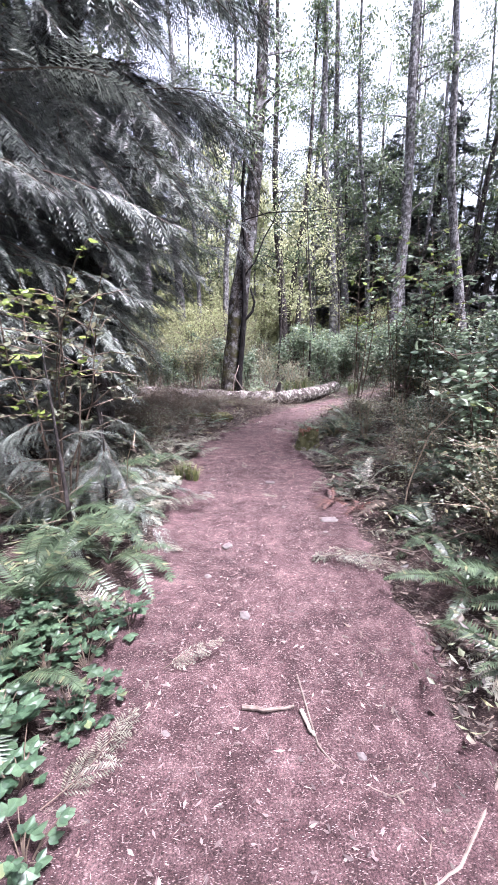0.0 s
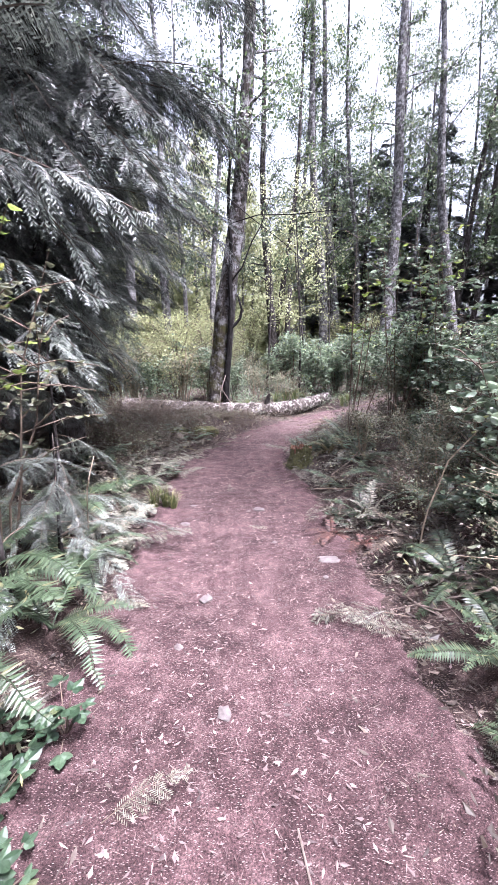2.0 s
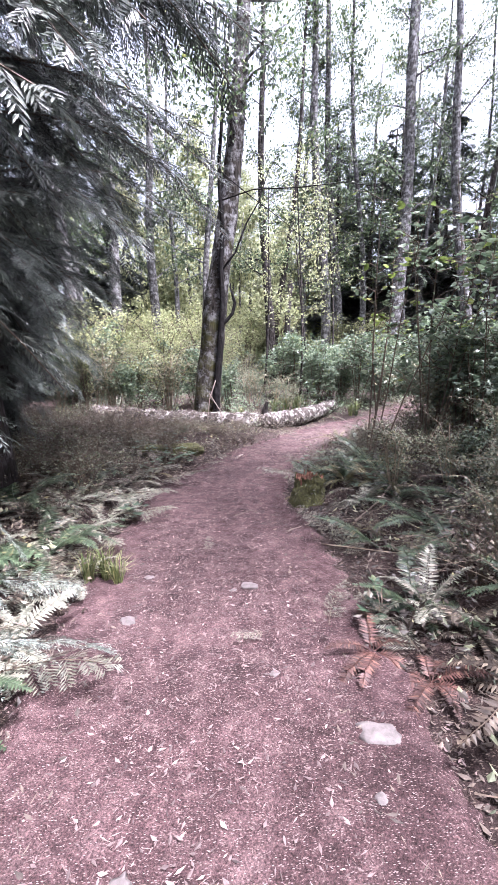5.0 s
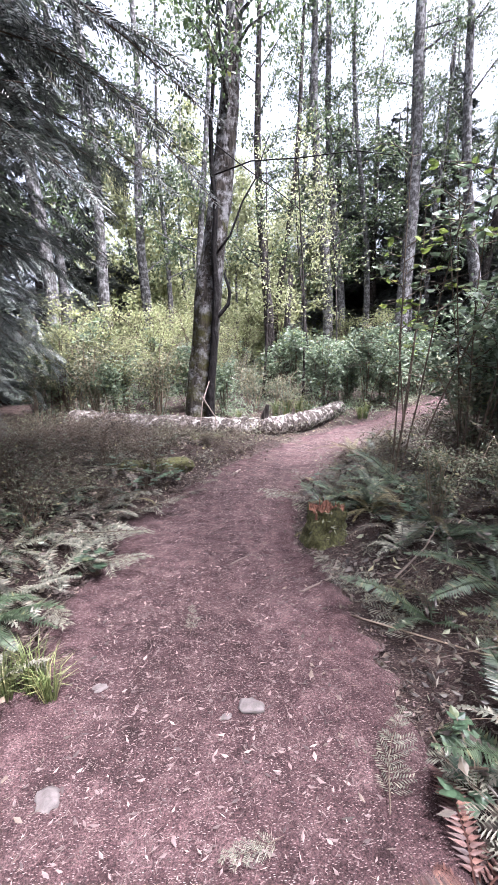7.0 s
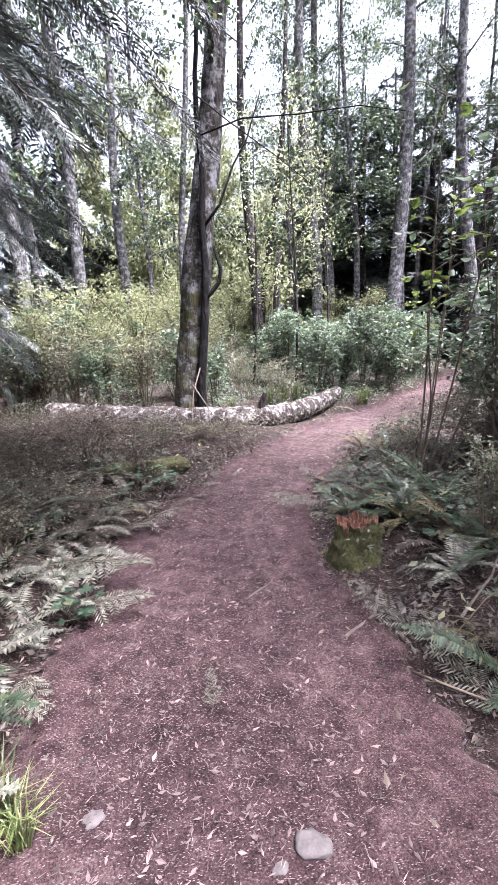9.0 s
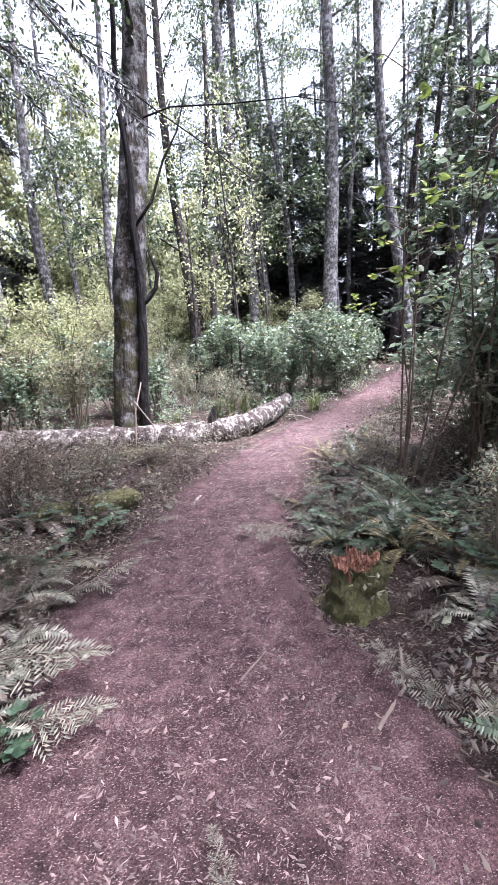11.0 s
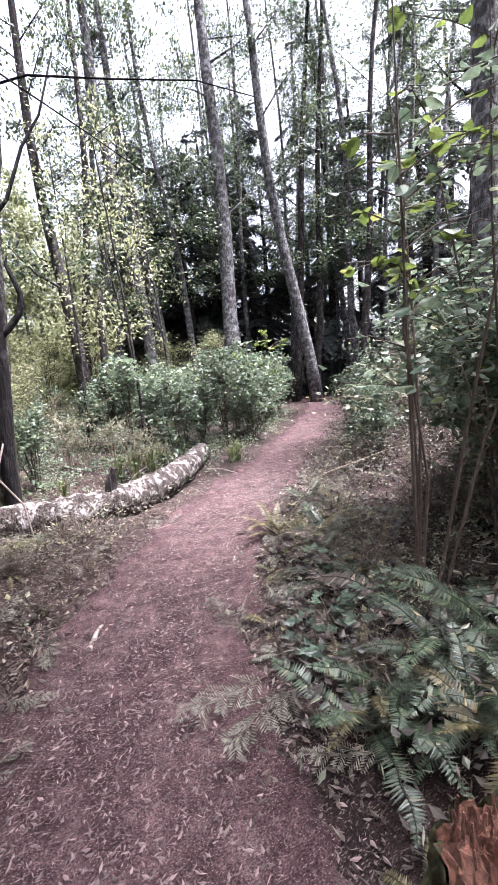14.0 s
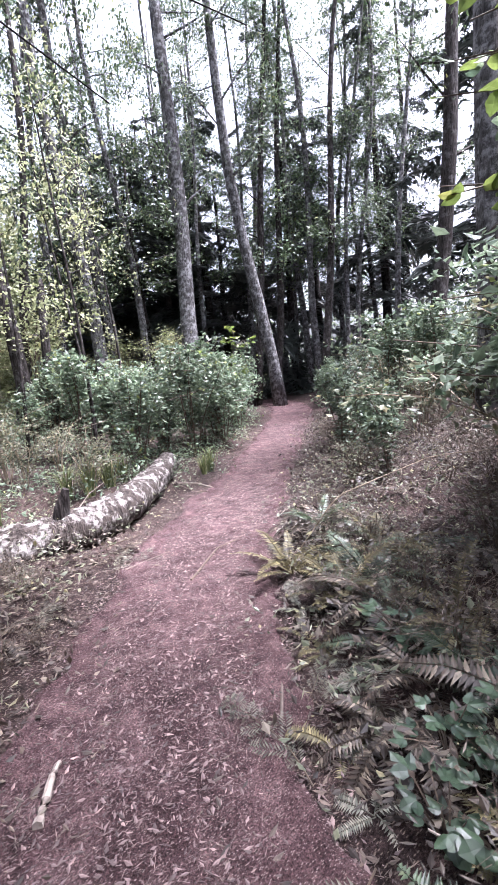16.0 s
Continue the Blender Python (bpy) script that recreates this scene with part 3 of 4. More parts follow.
for k, (x, y, rad, hh, lean) in enumerate(LEFT):
    broad_tree(x, y, rad, hh, (lean, 0), low=0.3, limbs=15, leaf_count=2600, leaf_size=0.12, spread=1.7, seed=300 + k, group="slim trees along the path")
# sunlit yellow-green trees across the clearing
ry = random.Random(22)
for k in range(17):
    x, y = -5 + 0.72 * k + ry.uniform(-0.4, 0.4), ry.uniform(23, 32)
    broad_tree(x, y, 0.1, ry.uniform(8, 12), (ry.uniform(-.06, .06), 0), None, YELLOW_LEAF, low=0.06, limbs=16, leaf_count=4200, leaf_size=0.17, spread=2.2, seed=350 + k, label="slender tree with sunlit yellow-green leaves", group="sunlit trees across the clearing")
for k, (x, y) in enumerate([(0.9, 15.5), (2.4, 16.2), (1.9, 14.6), (3.4, 17.5)]):
    broad_tree(x, y, 0.035, 6.5, (ry.uniform(-.08, .08), 0), DARK_BARK, YELLOW_LEAF, low=0.38, limbs=14, leaf_count=650, leaf_size=0.09, spread=1.4, seed=370 + k, label="thin sapling with sparse yellow-green leaves", group="thin saplings behind the log")
for k in range(13):
    x, y = 5.5 + 0.85 * k + ry.uniform(-0.4, 0.4), ry.uniform(21, 30) - 0.35 * k
    broad_tree(x, y, ry.uniform(0.08, 0.15), ry.uniform(15, 19), (ry.uniform(-.05, .06), 0), low=0.3, limbs=16, leaf_count=3300, leaf_size=0.15, spread=2.2, seed=430 + k, group="slim trees of the far wood")
# three alders added beside the view, only to shade path and bank
broad_tree(5.8, 5.4, 0.15, 13, (0, 0), low=0.3, limbs=16, leaf_count=2400, leaf_size=0.12, spread=1.8, seed=390, group="slim trees along the path")
broad_tree(3.35, 5.1, 0.16, 15, (-0.02, 0.02), low=0.45, limbs=24, leaf_count=8500, leaf_size=0.13, spread=2.7, seed=391, label="added alder with a wide green crown to shade the path", group="slim trees along the path")
broad_tree(-3.6, 8.8, 0.15, 15, (0.04, 0), low=0.5, limbs=20, leaf_count=6000, leaf_size=0.13, spread=3.0, seed=392, label="added alder with a wide green crown to shade the path", group="slim trees along the path")
# the wood goes on behind and around
rw = random.Random(21)
for k in range(44):
    a = rw.uniform(0, 6.28)
    d = rw.uniform(22, 36) if math.sin(a) > 0.2 else rw.uniform(9, 26)
    x, y = 2 + d * math.cos(a), 6 + d * math.sin(a)
    if beside(x, y)[0] > 2 and not (-3 < x < 4.5 and y > 15):
        broad_tree(x, y, rw.uniform(0.1, 0.2), rw.uniform(13, 19), (rw.uniform(-.05, .05), 0), low=0.25, limbs=12, leaf_count=1900, leaf_size=0.18, spread=2.1, seed=400 + k, group="slim trees of the far wood")


def snag():
    s = Shape()
    r = random.Random(9)
    s.tube([(0, 0, -0.2), (0.03, 0, 1), (0.1, 0, 2.4), (0.2, 0, 3.6), (0.22, 0, 3.75)], [0.13, 0.12, 0.1, 0.08, 0.03], 8, wobble=0.08, rnd=r)
    ob = tagged(new("tree_snag", s.mesh("tree_snag", DARK_BARK, True)), "short broken-off dark dead tree trunk", "tree")
    ob.location = (1.8, 18, 0.2)


snag()

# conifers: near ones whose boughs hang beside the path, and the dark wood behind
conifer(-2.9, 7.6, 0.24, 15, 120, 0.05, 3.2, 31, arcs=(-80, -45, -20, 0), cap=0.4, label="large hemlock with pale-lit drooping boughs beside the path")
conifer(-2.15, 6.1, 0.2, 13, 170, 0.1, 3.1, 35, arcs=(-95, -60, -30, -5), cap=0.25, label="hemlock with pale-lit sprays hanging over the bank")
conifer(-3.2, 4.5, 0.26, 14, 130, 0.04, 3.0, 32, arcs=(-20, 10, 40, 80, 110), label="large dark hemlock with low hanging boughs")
conifer(-4.6, 10.2, 0.25, 15, 70, 0.04, 3.2, 33, arcs=(-90, -40, 0, 50))
conifer(-4.6, 6.2, 0.25, 15, 60, 0.03, 2.8, 34)
conifer(-6.5, 8.0, 0.3, 16, 70, 0.02, 3.2, 37, True)
conifer(-6.5, 4.0, 0.3, 16, 70, 0.02, 3.2, 38, True)
conifer(-4.6, 1.2, 0.3, 16, 70, 0.02, 3.0, 39, True)
for k, (x, y) in enumerate([(6.3, 22.8), (7.8, 24), (9.4, 23.8), (11, 25), (5.6, 27), (13, 22.5), (15, 19), (-7.6, 14.4), (-7.5, 16.5), (-6, 24), (-8.5, 11), (-7.2, 21), (13.5, 13.6), (15, 8), (8.5, 27), (16, 24),
                            (7.0, 25.5), (10.2, 26.5), (14, 26), (17, 15), (16.5, 11.5), (6.9, 28.5), (12.2, 28.5), (18, 20), (-9.5, 14), (-9, 19), (4.9, 24.5)]):
    conifer(x, y, 0.22, (9.8 + 0.9 * (k * 37 % 5)) if 4 < x < 12 else 13 + (k * 37 % 7), 80, 0.01, 2.8, 60 + k, True, label="tall dark conifer deep in the wood")
# the last two are invented, unseen trees that throw shade on path and bank
for k, (x, y) in enumerate([(-5, -3), (-3.4, -7), (4.5, -7), (9.5, -1.5), (2.5, -11), (-8, -1), (4.9, 3.4), (6.2, -1.2)]):
    conifer(x, y, 0.25, 15, 60, 0.08, 2.3, 90 + k, True)
for x, y, h, seed in ((-1.3, 2.9, 1.5, 41), (-1.45, 4.1, 1.7, 42), (-1.25, 3.5, 0.9, 43)):
    conifer(x, y, 0.02, h, 20, 0.08, 0.85, seed, label="young hemlock sapling with soft drooping sprays")


# ---- shrubs ----
def shrub_meshes(r, height, spread, stems, leaves, size, leaf_mat, stem_mat=None, low=0.25, thick=0.009, twigs=3):
    """The stems, one mesh each, and the foliage of one shrub."""
    stem_list, c = [], Shape()
    tips = []
    for _ in range(stems):
        s = Shape()
        a, lean = r.uniform(0, 6.28), r.uniform(0.1, 1.0) * spread
        end = Vector((math.cos(a) * lean, math.sin(a) * lean, height * r.uniform(0.55, 1.05)))
        mid = Vector((end.x * 0.3, end.y * 0.3, end.z * 0.6)) + unit(r) * 0.08
        pts = [Vector((end.x * 0.05, end.y * 0.05, -0.08)), mid * 0.5 + unit(r) * 0.04, mid, mid.lerp(end, 0.5) + unit(r) * 0.07, end + Vector((end.x * 0.25, end.y * 0.25, -0.1 * height))]
        s.tube(pts, [thick, thick * 0.9, thick * 0.7, thick * 0.5, thick * 0.25], 4, False)
        tips.append(pts)
        for _ in range(twigs):
            p = along(pts, r.uniform(0.3, 0.9))
            e = p + Vector((r.uniform(-1, 1), r.uniform(-1, 1), r.uniform(-0.1, 0.7))) * spread * 0.5
            q = p.lerp(e, 0.5) + unit(r) * 0.05
            s.tube([p, q, e], [thick * 0.45, thick * 0.35, thick * 0.2], 3, False)
            tips.append([p, q, e])
        stem_list.append(s)
    for _ in range(leaves):
        pts = r.choice(tips)
        p = along(pts, r.uniform(low if pts[0].z < 0 else 0.1, 1.0)) + unit(r) * r.random() * spread * 0.2
        d = unit(r)
        d.z = d.z * 0.5 - 0.15
        d.normalize()
        side = d.cross(Vector((0, 0, 1)))
        side = (side + unit(r) * 0.8).normalized()
        side = (side - d * side.dot(d)).normalized()
        z = size * r.uniform(0.55, 1.25)
        c.leaf(p, d, side, z, z * 0.62)
    return stem_list, stem_mat or TWIG, c.mesh("foliage", leaf_mat)


def single(meshes):
    return [s.mesh("stem", meshes[1]) for s in meshes[0]], meshes[2]


def tangle(meshes):
    all_stems = Shape()
    for s in meshes[0]:
        n = len(all_stems.v)
        all_stems.v += s.v
        all_stems.f += [tuple(i + n for i in f) for f in s.f]
    return [all_stems.mesh("twig_tangle", meshes[1])], meshes[2]


def shrub(x, y, meshes, size, turn, name, label, group):
    ob = tagged(new(name), label, "shrub", group)
    ob.matrix_world = pose(x, y, ground_z(x, y) - 0.02, 0, 0, turn) @ Matrix.Scale(size, 4)
    for m in meshes[0]:
        if len(meshes[0]) > 1:
            part("stem", m, ob)
        else:
            tagged(part("twig_tangle", m, ob), kind="stuff")
    tagged(part("foliage", meshes[1], ob), kind="stuff")
    return ob


rs = random.Random(40)
GREEN_BUSH = [single(shrub_meshes(rs, 1.4, 0.75, 8, 1650, 0.062, SHRUB_LEAF, low=0.12)) for _ in range(3)]
PALE_BUSH = [single(shrub_meshes(rs, 1.7, 0.75, 8, 1500, 0.045, YELLOW_LEAF, low=0.15)) for _ in range(3)]
BROWN_BUSH = [single(shrub_meshes(rs, 1.3, 0.75, 8, 1300, 0.045, BROWN_LEAF, DRY_TWIG)) for _ in range(3)]
BARE_BUSH = [tangle(shrub_meshes(rs, 0.65, 0.75, 24, 420, 0.035, BROWN_LEAF if k % 2 else DRY_FERN, TWIG, thick=0.004, twigs=2)) for k in range(4)]
for k in range(44):
    x, y = rs.uniform(1.5, 6.2), rs.uniform(12.9, 18)
    e, side = beside(x, y)
    if e > 0.5 and side < 0:
        shrub(x, y, rs.choice(GREEN_BUSH), rs.uniform(0.95, 1.5), rs.uniform(0, 360), "green_shrub", "leafy green salmonberry shrub with small pale-lit leaves", "green thicket beyond the log")
for k in range(52):
    x, y = rs.uniform(-4.5, 1.4), rs.uniform(11.9, 18)
    if x < -1.3 or x > 0.1 or y > 12.6:
        shrub(x, y, rs.choice(PALE_BUSH + BROWN_BUSH[:2] + GREEN_BUSH[:1]), rs.uniform(0.9, 1.55) * (1.2 if x < -0.8 else 0.75), rs.uniform(0, 360), "yellowing_shrub", "yellow-green shrub with thin stems and sparse leaves", "yellowing thicket behind the log")
for k in range(26):
    x, y = rs.uniform(-5, 6), rs.uniform(18.5, 27)
    shrub(x, y, rs.choice(PALE_BUSH), rs.uniform(1.2, 2.4), rs.uniform(0, 360), "yellowing_shrub", "sunlit yellow-green shrub in the clearing", "sunlit clearing shrubs")
for k in range(105):
    x, y = rs.uniform(2.6, 10.5), rs.uniform(6.5, 17.5)
    e, side = beside(x, y)
    if e > (0.5 if y > 10.5 else 1.0) and side > 0:
        shrub(x, y, rs.choice(BROWN_BUSH[:1] + GREEN_BUSH), rs.uniform(0.9, 1.5) * (0.75 if e < 1.6 else 1.0), rs.uniform(0, 360), "brown_green_shrub", "tangled shrub with thin stems and dull green leaves", "tangled shrubs on the bank")
for k in range(26):
    x, y = rs.uniform(2.4, 5), rs.uniform(2.5, 8)
    shrub(x, y, rs.choice(BROWN_BUSH + GREEN_BUSH[:2]), rs.uniform(0.75, 1.15), rs.uniform(0, 360), "brown_green_shrub", "tangled shrub with thin stems and dull green leaves", "tangled shrubs on the bank")
for k in range(30):
    x, y = rs.uniform(1.65, 2.9), rs.uniform(2.2, 6.3)
    if beside(x, y)[0] > 0.75 and beside(x, y)[1] > 0:
        shrub(x, y, rs.choice(BROWN_BUSH + GREEN_BUSH[:1]), rs.uniform(0.5, 0.8), rs.uniform(0, 360), "brown_green_shrub", "low tangled shrub with thin stems and dull green leaves", "tangled shrubs on the bank")
for k in range(180):
    x, y = rs.uniform(1.0, 6.0), rs.uniform(1.5, 13.5)
    e, side = beside(x, y)
    if 0.4 < e < 3.2 and side > 0:
        shrub(x, y, rs.choice(BARE_BUSH), rs.uniform(0.45, 0.9) * (0.6 if e < 0.7 else 1), rs.uniform(0, 360), "dry_brush", "dry brown tangle of thin stems and small leaves", "dry brush on the bank")
for k in range(95):
    x, y = rs.uniform(-3.4, -0.8), rs.uniform(5.5, 9.8)
    e, side = beside(x, y)
    if e > 0.4 and side < 0:
        shrub(x, y, rs.choice(BARE_BUSH), rs.uniform(0.4, 0.95), rs.uniform(0, 360), "dry_brush", "dry brown tangle of thin stems and small leaves", "dry brush by the log")


for k in range(70):
    x, y = rs.uniform(-1.6, 1.6), rs.uniform(8.4, 10.1)
    e, side = beside(x, y)
    if e > 0.28 and side < 0:
        shrub(x, y, rs.choice(BARE_BUSH), rs.uniform(0.22, 0.48), rs.uniform(0, 360), "dry_brush", "dry brown tangle of thin stems and small leaves", "dry brush by the log")


# tall leafy shrub over the bank, its stems rising out of one foot
def tall_shrub(x, y, height, seed, stems, leaves, size, label, mat, tip_mat=None, lean=(0, 0), reach=0.5, low=0.45):
    r = random.Random(seed)
    ob = tagged(new("tall_shrub"), label, "shrub")
    ob.location = (x, y, ground_z(x, y))
    for k in range(stems):
        s, c = Shape(), Shape()
        a = r.uniform(0, 6.28)
        h = height * r.uniform(0.65, 1.0)
        end = Vector((math.cos(a) * h * 0.2 + lean[0] * h, math.sin(a) * h * 0.2 + lean[1] * h, h))
        pts = [Vector((math.cos(a) * 0.05, math.sin(a) * 0.05, -0.1)), end * 0.3 + unit(r) * 0.04, end * 0.65 + unit(r) * 0.06, end]
        s.tube(pts, [0.01, 0.008, 0.006, 0.003], 6, False)
        twigs = [pts]
        for j in range(9):
            p = along(pts, r.uniform(low, 0.97))
            e = p + Vector((r.uniform(-1, 1), r.uniform(-1, 1), r.uniform(-0.1, 0.5))) * reach
            s.tube([p, p.lerp(e, 0.5) + Vector((0, 0, 0.04)), e], [0.005, 0.004, 0.002], 4, False)
            twigs.append([p, p.lerp(e, 0.5) + Vector((0, 0, 0.04)), e])
        for _ in range(leaves // stems):
            w = r.choice(twigs)
            p = along(w, r.uniform(0.55 if w is pts else 0.15, 1))
            d = Vector((r.uniform(-1, 1), r.uniform(-1, 1), r.uniform(-0.5, 0.25))).normalized()
            side = (d.cross(Vector((0, 0, 1))) + unit(r) * 0.75).normalized()
            side = (side - d * side.dot(d)).normalized()
            z = size * r.uniform(0.6, 1.2)
            c.broad_leaf(p, d, side, z, z * 0.68)
        st = part("stem", s.mesh("stem", TWIG), ob)
        part("foliage", c.mesh("foliage", tip_mat if tip_mat and k % 3 == 0 else mat), st)
    return ob


BANK_TALL = "tall leafy shrub with thin dark stems and blue-green leaves"
tall_shrub(1.78, 7.4, 3.25, 71, 6, 190, 0.09, BANK_TALL, SHRUB_LEAF, LIT_LEAF, (0.2, -0.04), 0.36, 0.5)
tall_shrub(2.45, 7.4, 3.35, 72, 6, 380, 0.095, BANK_TALL, SHRUB_LEAF, None, (0.08, -0.02), 0.6)
tall_shrub(2.95, 7.1, 3.3, 76, 5, 320, 0.095, BANK_TALL, SHRUB_LEAF, LIT_LEAF, (0.06, 0.0), 0.75)
BANK_LEAFY = "leafy shrub leaning over the dry bank"
for x, y, h, seed in ((1.85, 3.3, 1.45, 73), (2.2, 2.6, 1.75, 77), (2.25, 4.2, 1.3, 78), (2.7, 5.1, 1.5, 79), (2.7, 3.6, 1.8, 80)):
    tall_shrub(x, y, h, seed, 7, 620, 0.08, BANK_LEAFY, SHRUB_LEAF, None, (-0.04, 0), 0.45, 0.25)
tall_shrub(-1.5, 3.2, 2.1, 74, 7, 700, 0.055, "thin-stemmed shrub with sparse yellow-green leaves", BROWN_LEAF, LIT_LEAF, (0.06, 0))
tall_shrub(4.5, 14.6, 2.3, 75, 5, 420, 0.12, "leafy shrub with yellow-green top leaves", SHRUB_LEAF, LIT_LEAF)


# ---- ferns ----
def frond_mesh(r, length, pairs, width, mat, arch):
    s = Shape()
    pts = [Vector((length * u * (1 - 0.12 * u), 0.05 * length * math.sin(2.5 * u + r.random()), length * (0.75 * u - arch * u * u))) for u in (i / 8 for i in range(9))]
    s.tube(pts, [0.005 * (1 - i / 9) + 0.0012 for i in range(9)], 3, False)
    for i in range(pairs):
        u = 0.1 + 0.9 * i / pairs
        p = along(pts, min(0.999, u))
        t = (along(pts, min(0.999, u + 0.03)) - along(pts, u - 0.03)).normalized()
        w = width * (math.sin(math.pi * (0.13 + 0.86 * u)) ** 0.75 + 0.05) * r.uniform(0.88, 1.08)
        side = t.cross(Vector((0, 0, 1))).normalized()
        for f in (1, -1):
            if r.random() < 0.04:
                continue
            d = (side * f + t * 0.3 + Vector((0, 0, r.uniform(-0.22, 0.05)))).normalized()
            s.leaf(p, d, t, w, length * 0.9 / pairs * 1.02, 0.1, 0.2)
    return s.mesh("frond", mat)


rf = random.Random(50)
FRONDS = {"green": [frond_mesh(rf, 0.75, 38, 0.09, FERN_LEAF, a) for a in (0.5, 0.68, 0.85)],
          "dry": [frond_mesh(rf, 0.7, 24, 0.085, DRY_FERN, a) for a in (0.7, 0.95, 1.1)],
          "gold": [frond_mesh(rf, 0.6, 26, 0.075, GOLD_FERN, a) for a in (0.5, 0.8)],
          "red": [frond_mesh(rf, 0.6, 24, 0.09, RED_FERN, a) for a in (0.7, 1.0)],
          "pale": [frond_mesh(rf, 0.5, 20, 0.08, PALE_FERN, a) for a in (0.4, 0.75)]}


def fern(x, y, size, kind, count, r, label, group, flat=0.0, z=None):
    ob = tagged(new("fern"), label, "fern", group)
    ob.matrix_world = pose(x, y, (ground_z(x, y) if z is None else z) + 0.01, 0, 0, r.uniform(0, 360)) @ Matrix.Scale(size, 4)
    for k in range(count):
        m = pose(0, 0, 0, r.uniform(-15, 15), r.uniform(-28, 12) + 30 * flat, 360 * k / count + r.uniform(-22, 22)) @ Matrix.Scale(r.uniform(0.7, 1.15), 4)
        part("frond", r.choice(FRONDS[kind]), ob, m)
    return ob


GREEN_FERN, DRY_LABEL = "green sword fern with arching fronds", "withered brown fern with drooping fronds"
for x, y, size in [(-1.25, 2.15, 1.0), (-1.0, 2.75, 0.85), (-1.5, 2.9, 1.1), (-1.15, 3.5, 0.9), (-1.5, 4.2, 1.0), (-1.2, 5.0, 0.8), (-1.7, 5.7, 0.9), (-1.1, 1.5, 0.7),
                   (1.25, 2.3, 0.8), (1.35, 3.0, 0.8), (1.6, 2.0, 1.0), (1.75, 4.0, 0.8), (1.25, 1.6, 0.8), (1.6, 6.0, 0.7), (1.22, 6.8, 0.6), (0.98, 6.98, 0.6), (1.3, 6.75, 0.5), (1.6, 7.6, 0.6), (1.42, 7.0, 0.6),
                   (-1.5, 8.6, 0.5), (-1.9, 9.4, 0.6), (-1.2, 9.5, 0.45), (-0.75, 9.1, 0.35), (-2.2, 8.3, 0.6), (-0.1, 10.1, 0.35), (1.9, 8.4, 0.6), (2.3, 9.3, 0.6), (1.7, 6.9, 0.8)]:
    fern(x, y, size, "green", rf.randint(9, 13), rf, GREEN_FERN, "sword ferns along the path")
for k in range(130):
    right = rf.random() < 0.7
    x, y = (rf.uniform(1.0, 3.2), rf.uniform(1.5, 11)) if right else (rf.uniform(-2.4, -0.95), rf.uniform(4, 11.5))
    if beside(x, y)[0] > 0.32:
        fern(x, y, rf.uniform(0.45, 0.85), "dry" if rf.random() < 0.68 else "green", rf.randint(6, 10), rf, DRY_LABEL, "withered ferns along the path", 0.5)
fern(0.8, 4.05, 0.6, "red", 11, rf, "rusty red-brown withered fern", "rusty ferns", 0.5)
fern(0.98, 3.8, 0.5, "red", 8, rf, "rusty red-brown withered fern", "rusty ferns", 0.5)
for x, y, size in [(1.28, 6.62, 0.7), (1.1, 7.1, 0.65), (1.5, 6.3, 0.7), (1.75, 8.5, 0.7), (1.9, 7.9, 0.7), (1.75, 9.0, 0.7), (2.2, 8.6, 0.75)]:
    fern(x, y, size, "gold", 12, rf, "golden-brown fern with upright dying fronds", "golden ferns on the bank")
fern(1.2, 4.35, 0.75, "pale", 9, rf, "bleached pale fern standing upright", "pale ferns")
fern(1.28, 5.9, 0.7, "pale", 7, rf, "bleached pale fern standing upright", "pale ferns")
# the pale fronds carry the left bank's bright sunlight in their colour
for x, y in [(-1.15, 4.5), (-1.0, 4.1), (-1.3, 5.2), (-1.05, 5.9), (-1.3, 6.6), (-1.05, 7.0), (-1.45, 5.6), (-1.5, 4.7), (-1.2, 6.2), (-1.5, 7.3), (-1.1, 3.6), (-1.35, 3.9), (-0.98, 4.8), (-1.25, 4.2), (-1.6, 4.4), (-1.4, 6.0), (-1.7, 6.5), (-1.15, 5.5), (-1.0, 6.5)]:
    fern(x, y, 0.75, "pale", 8, rf, "pale fern, bleached and sunlit in its colour, flopped over the bank", "pale ferns", 0.6)


# ---- log, stump, moss ----
def fallen_log():
    r = random.Random(13)
    ob = tagged(new("fallen_log"), "long fallen log with flaking pale bark across the clearing", "log")
    ob.location = (0, 0, 0)
    line = [Vector(p) for p in ((-2.9, 11.3, 0.2), (-1.6, 10.98, 0.14), (-0.4, 10.72, 0.11), (0.25, 10.62, 0.1), (0.9, 10.78, 0.1), (1.35, 11.15, 0.11), (1.9, 11.85, 0.13), (2.4, 12.6, 0.17))]
    fine = [along(line, i / 70) for i in range(71)]
    fine = [fine[0]] + [(fine[i - 1] + fine[i] + fine[i + 1]) / 3 for i in range(1, 70)] + [fine[-1]]
    s = Shape()
    s.tube(fine, [(0.205 - 0.0007 * i) * (1 + 0.05 * math.sin(i * 0.9) + 0.05 * math.sin(i * 2.3)) for i in range(71)], 26, wobble=0.07, rnd=r)
    part("bark", s.mesh("bark", LOG_BARK, True), ob)
    e = Shape()
    e.tube([fine[-1] + (fine[-1] - fine[-2]) * k for k in (-0.2, 0.06)], [0.13, 0.125], 14)
    part("cut_end", e.mesh("cut_end", PALE_WOOD), ob, None, "pale sawn end of the log")
    b = Shape()
    b.tube([(0.62, 10.7, 0.15), (0.65, 10.66, 0.34), (0.7, 10.63, 0.5)], [0.085, 0.065, 0.03], 9, wobble=0.2, rnd=r)
    part("branch_stub", b.mesh("branch_stub", DARK_BARK), ob, None, "splintered dark branch stub")
    return ob


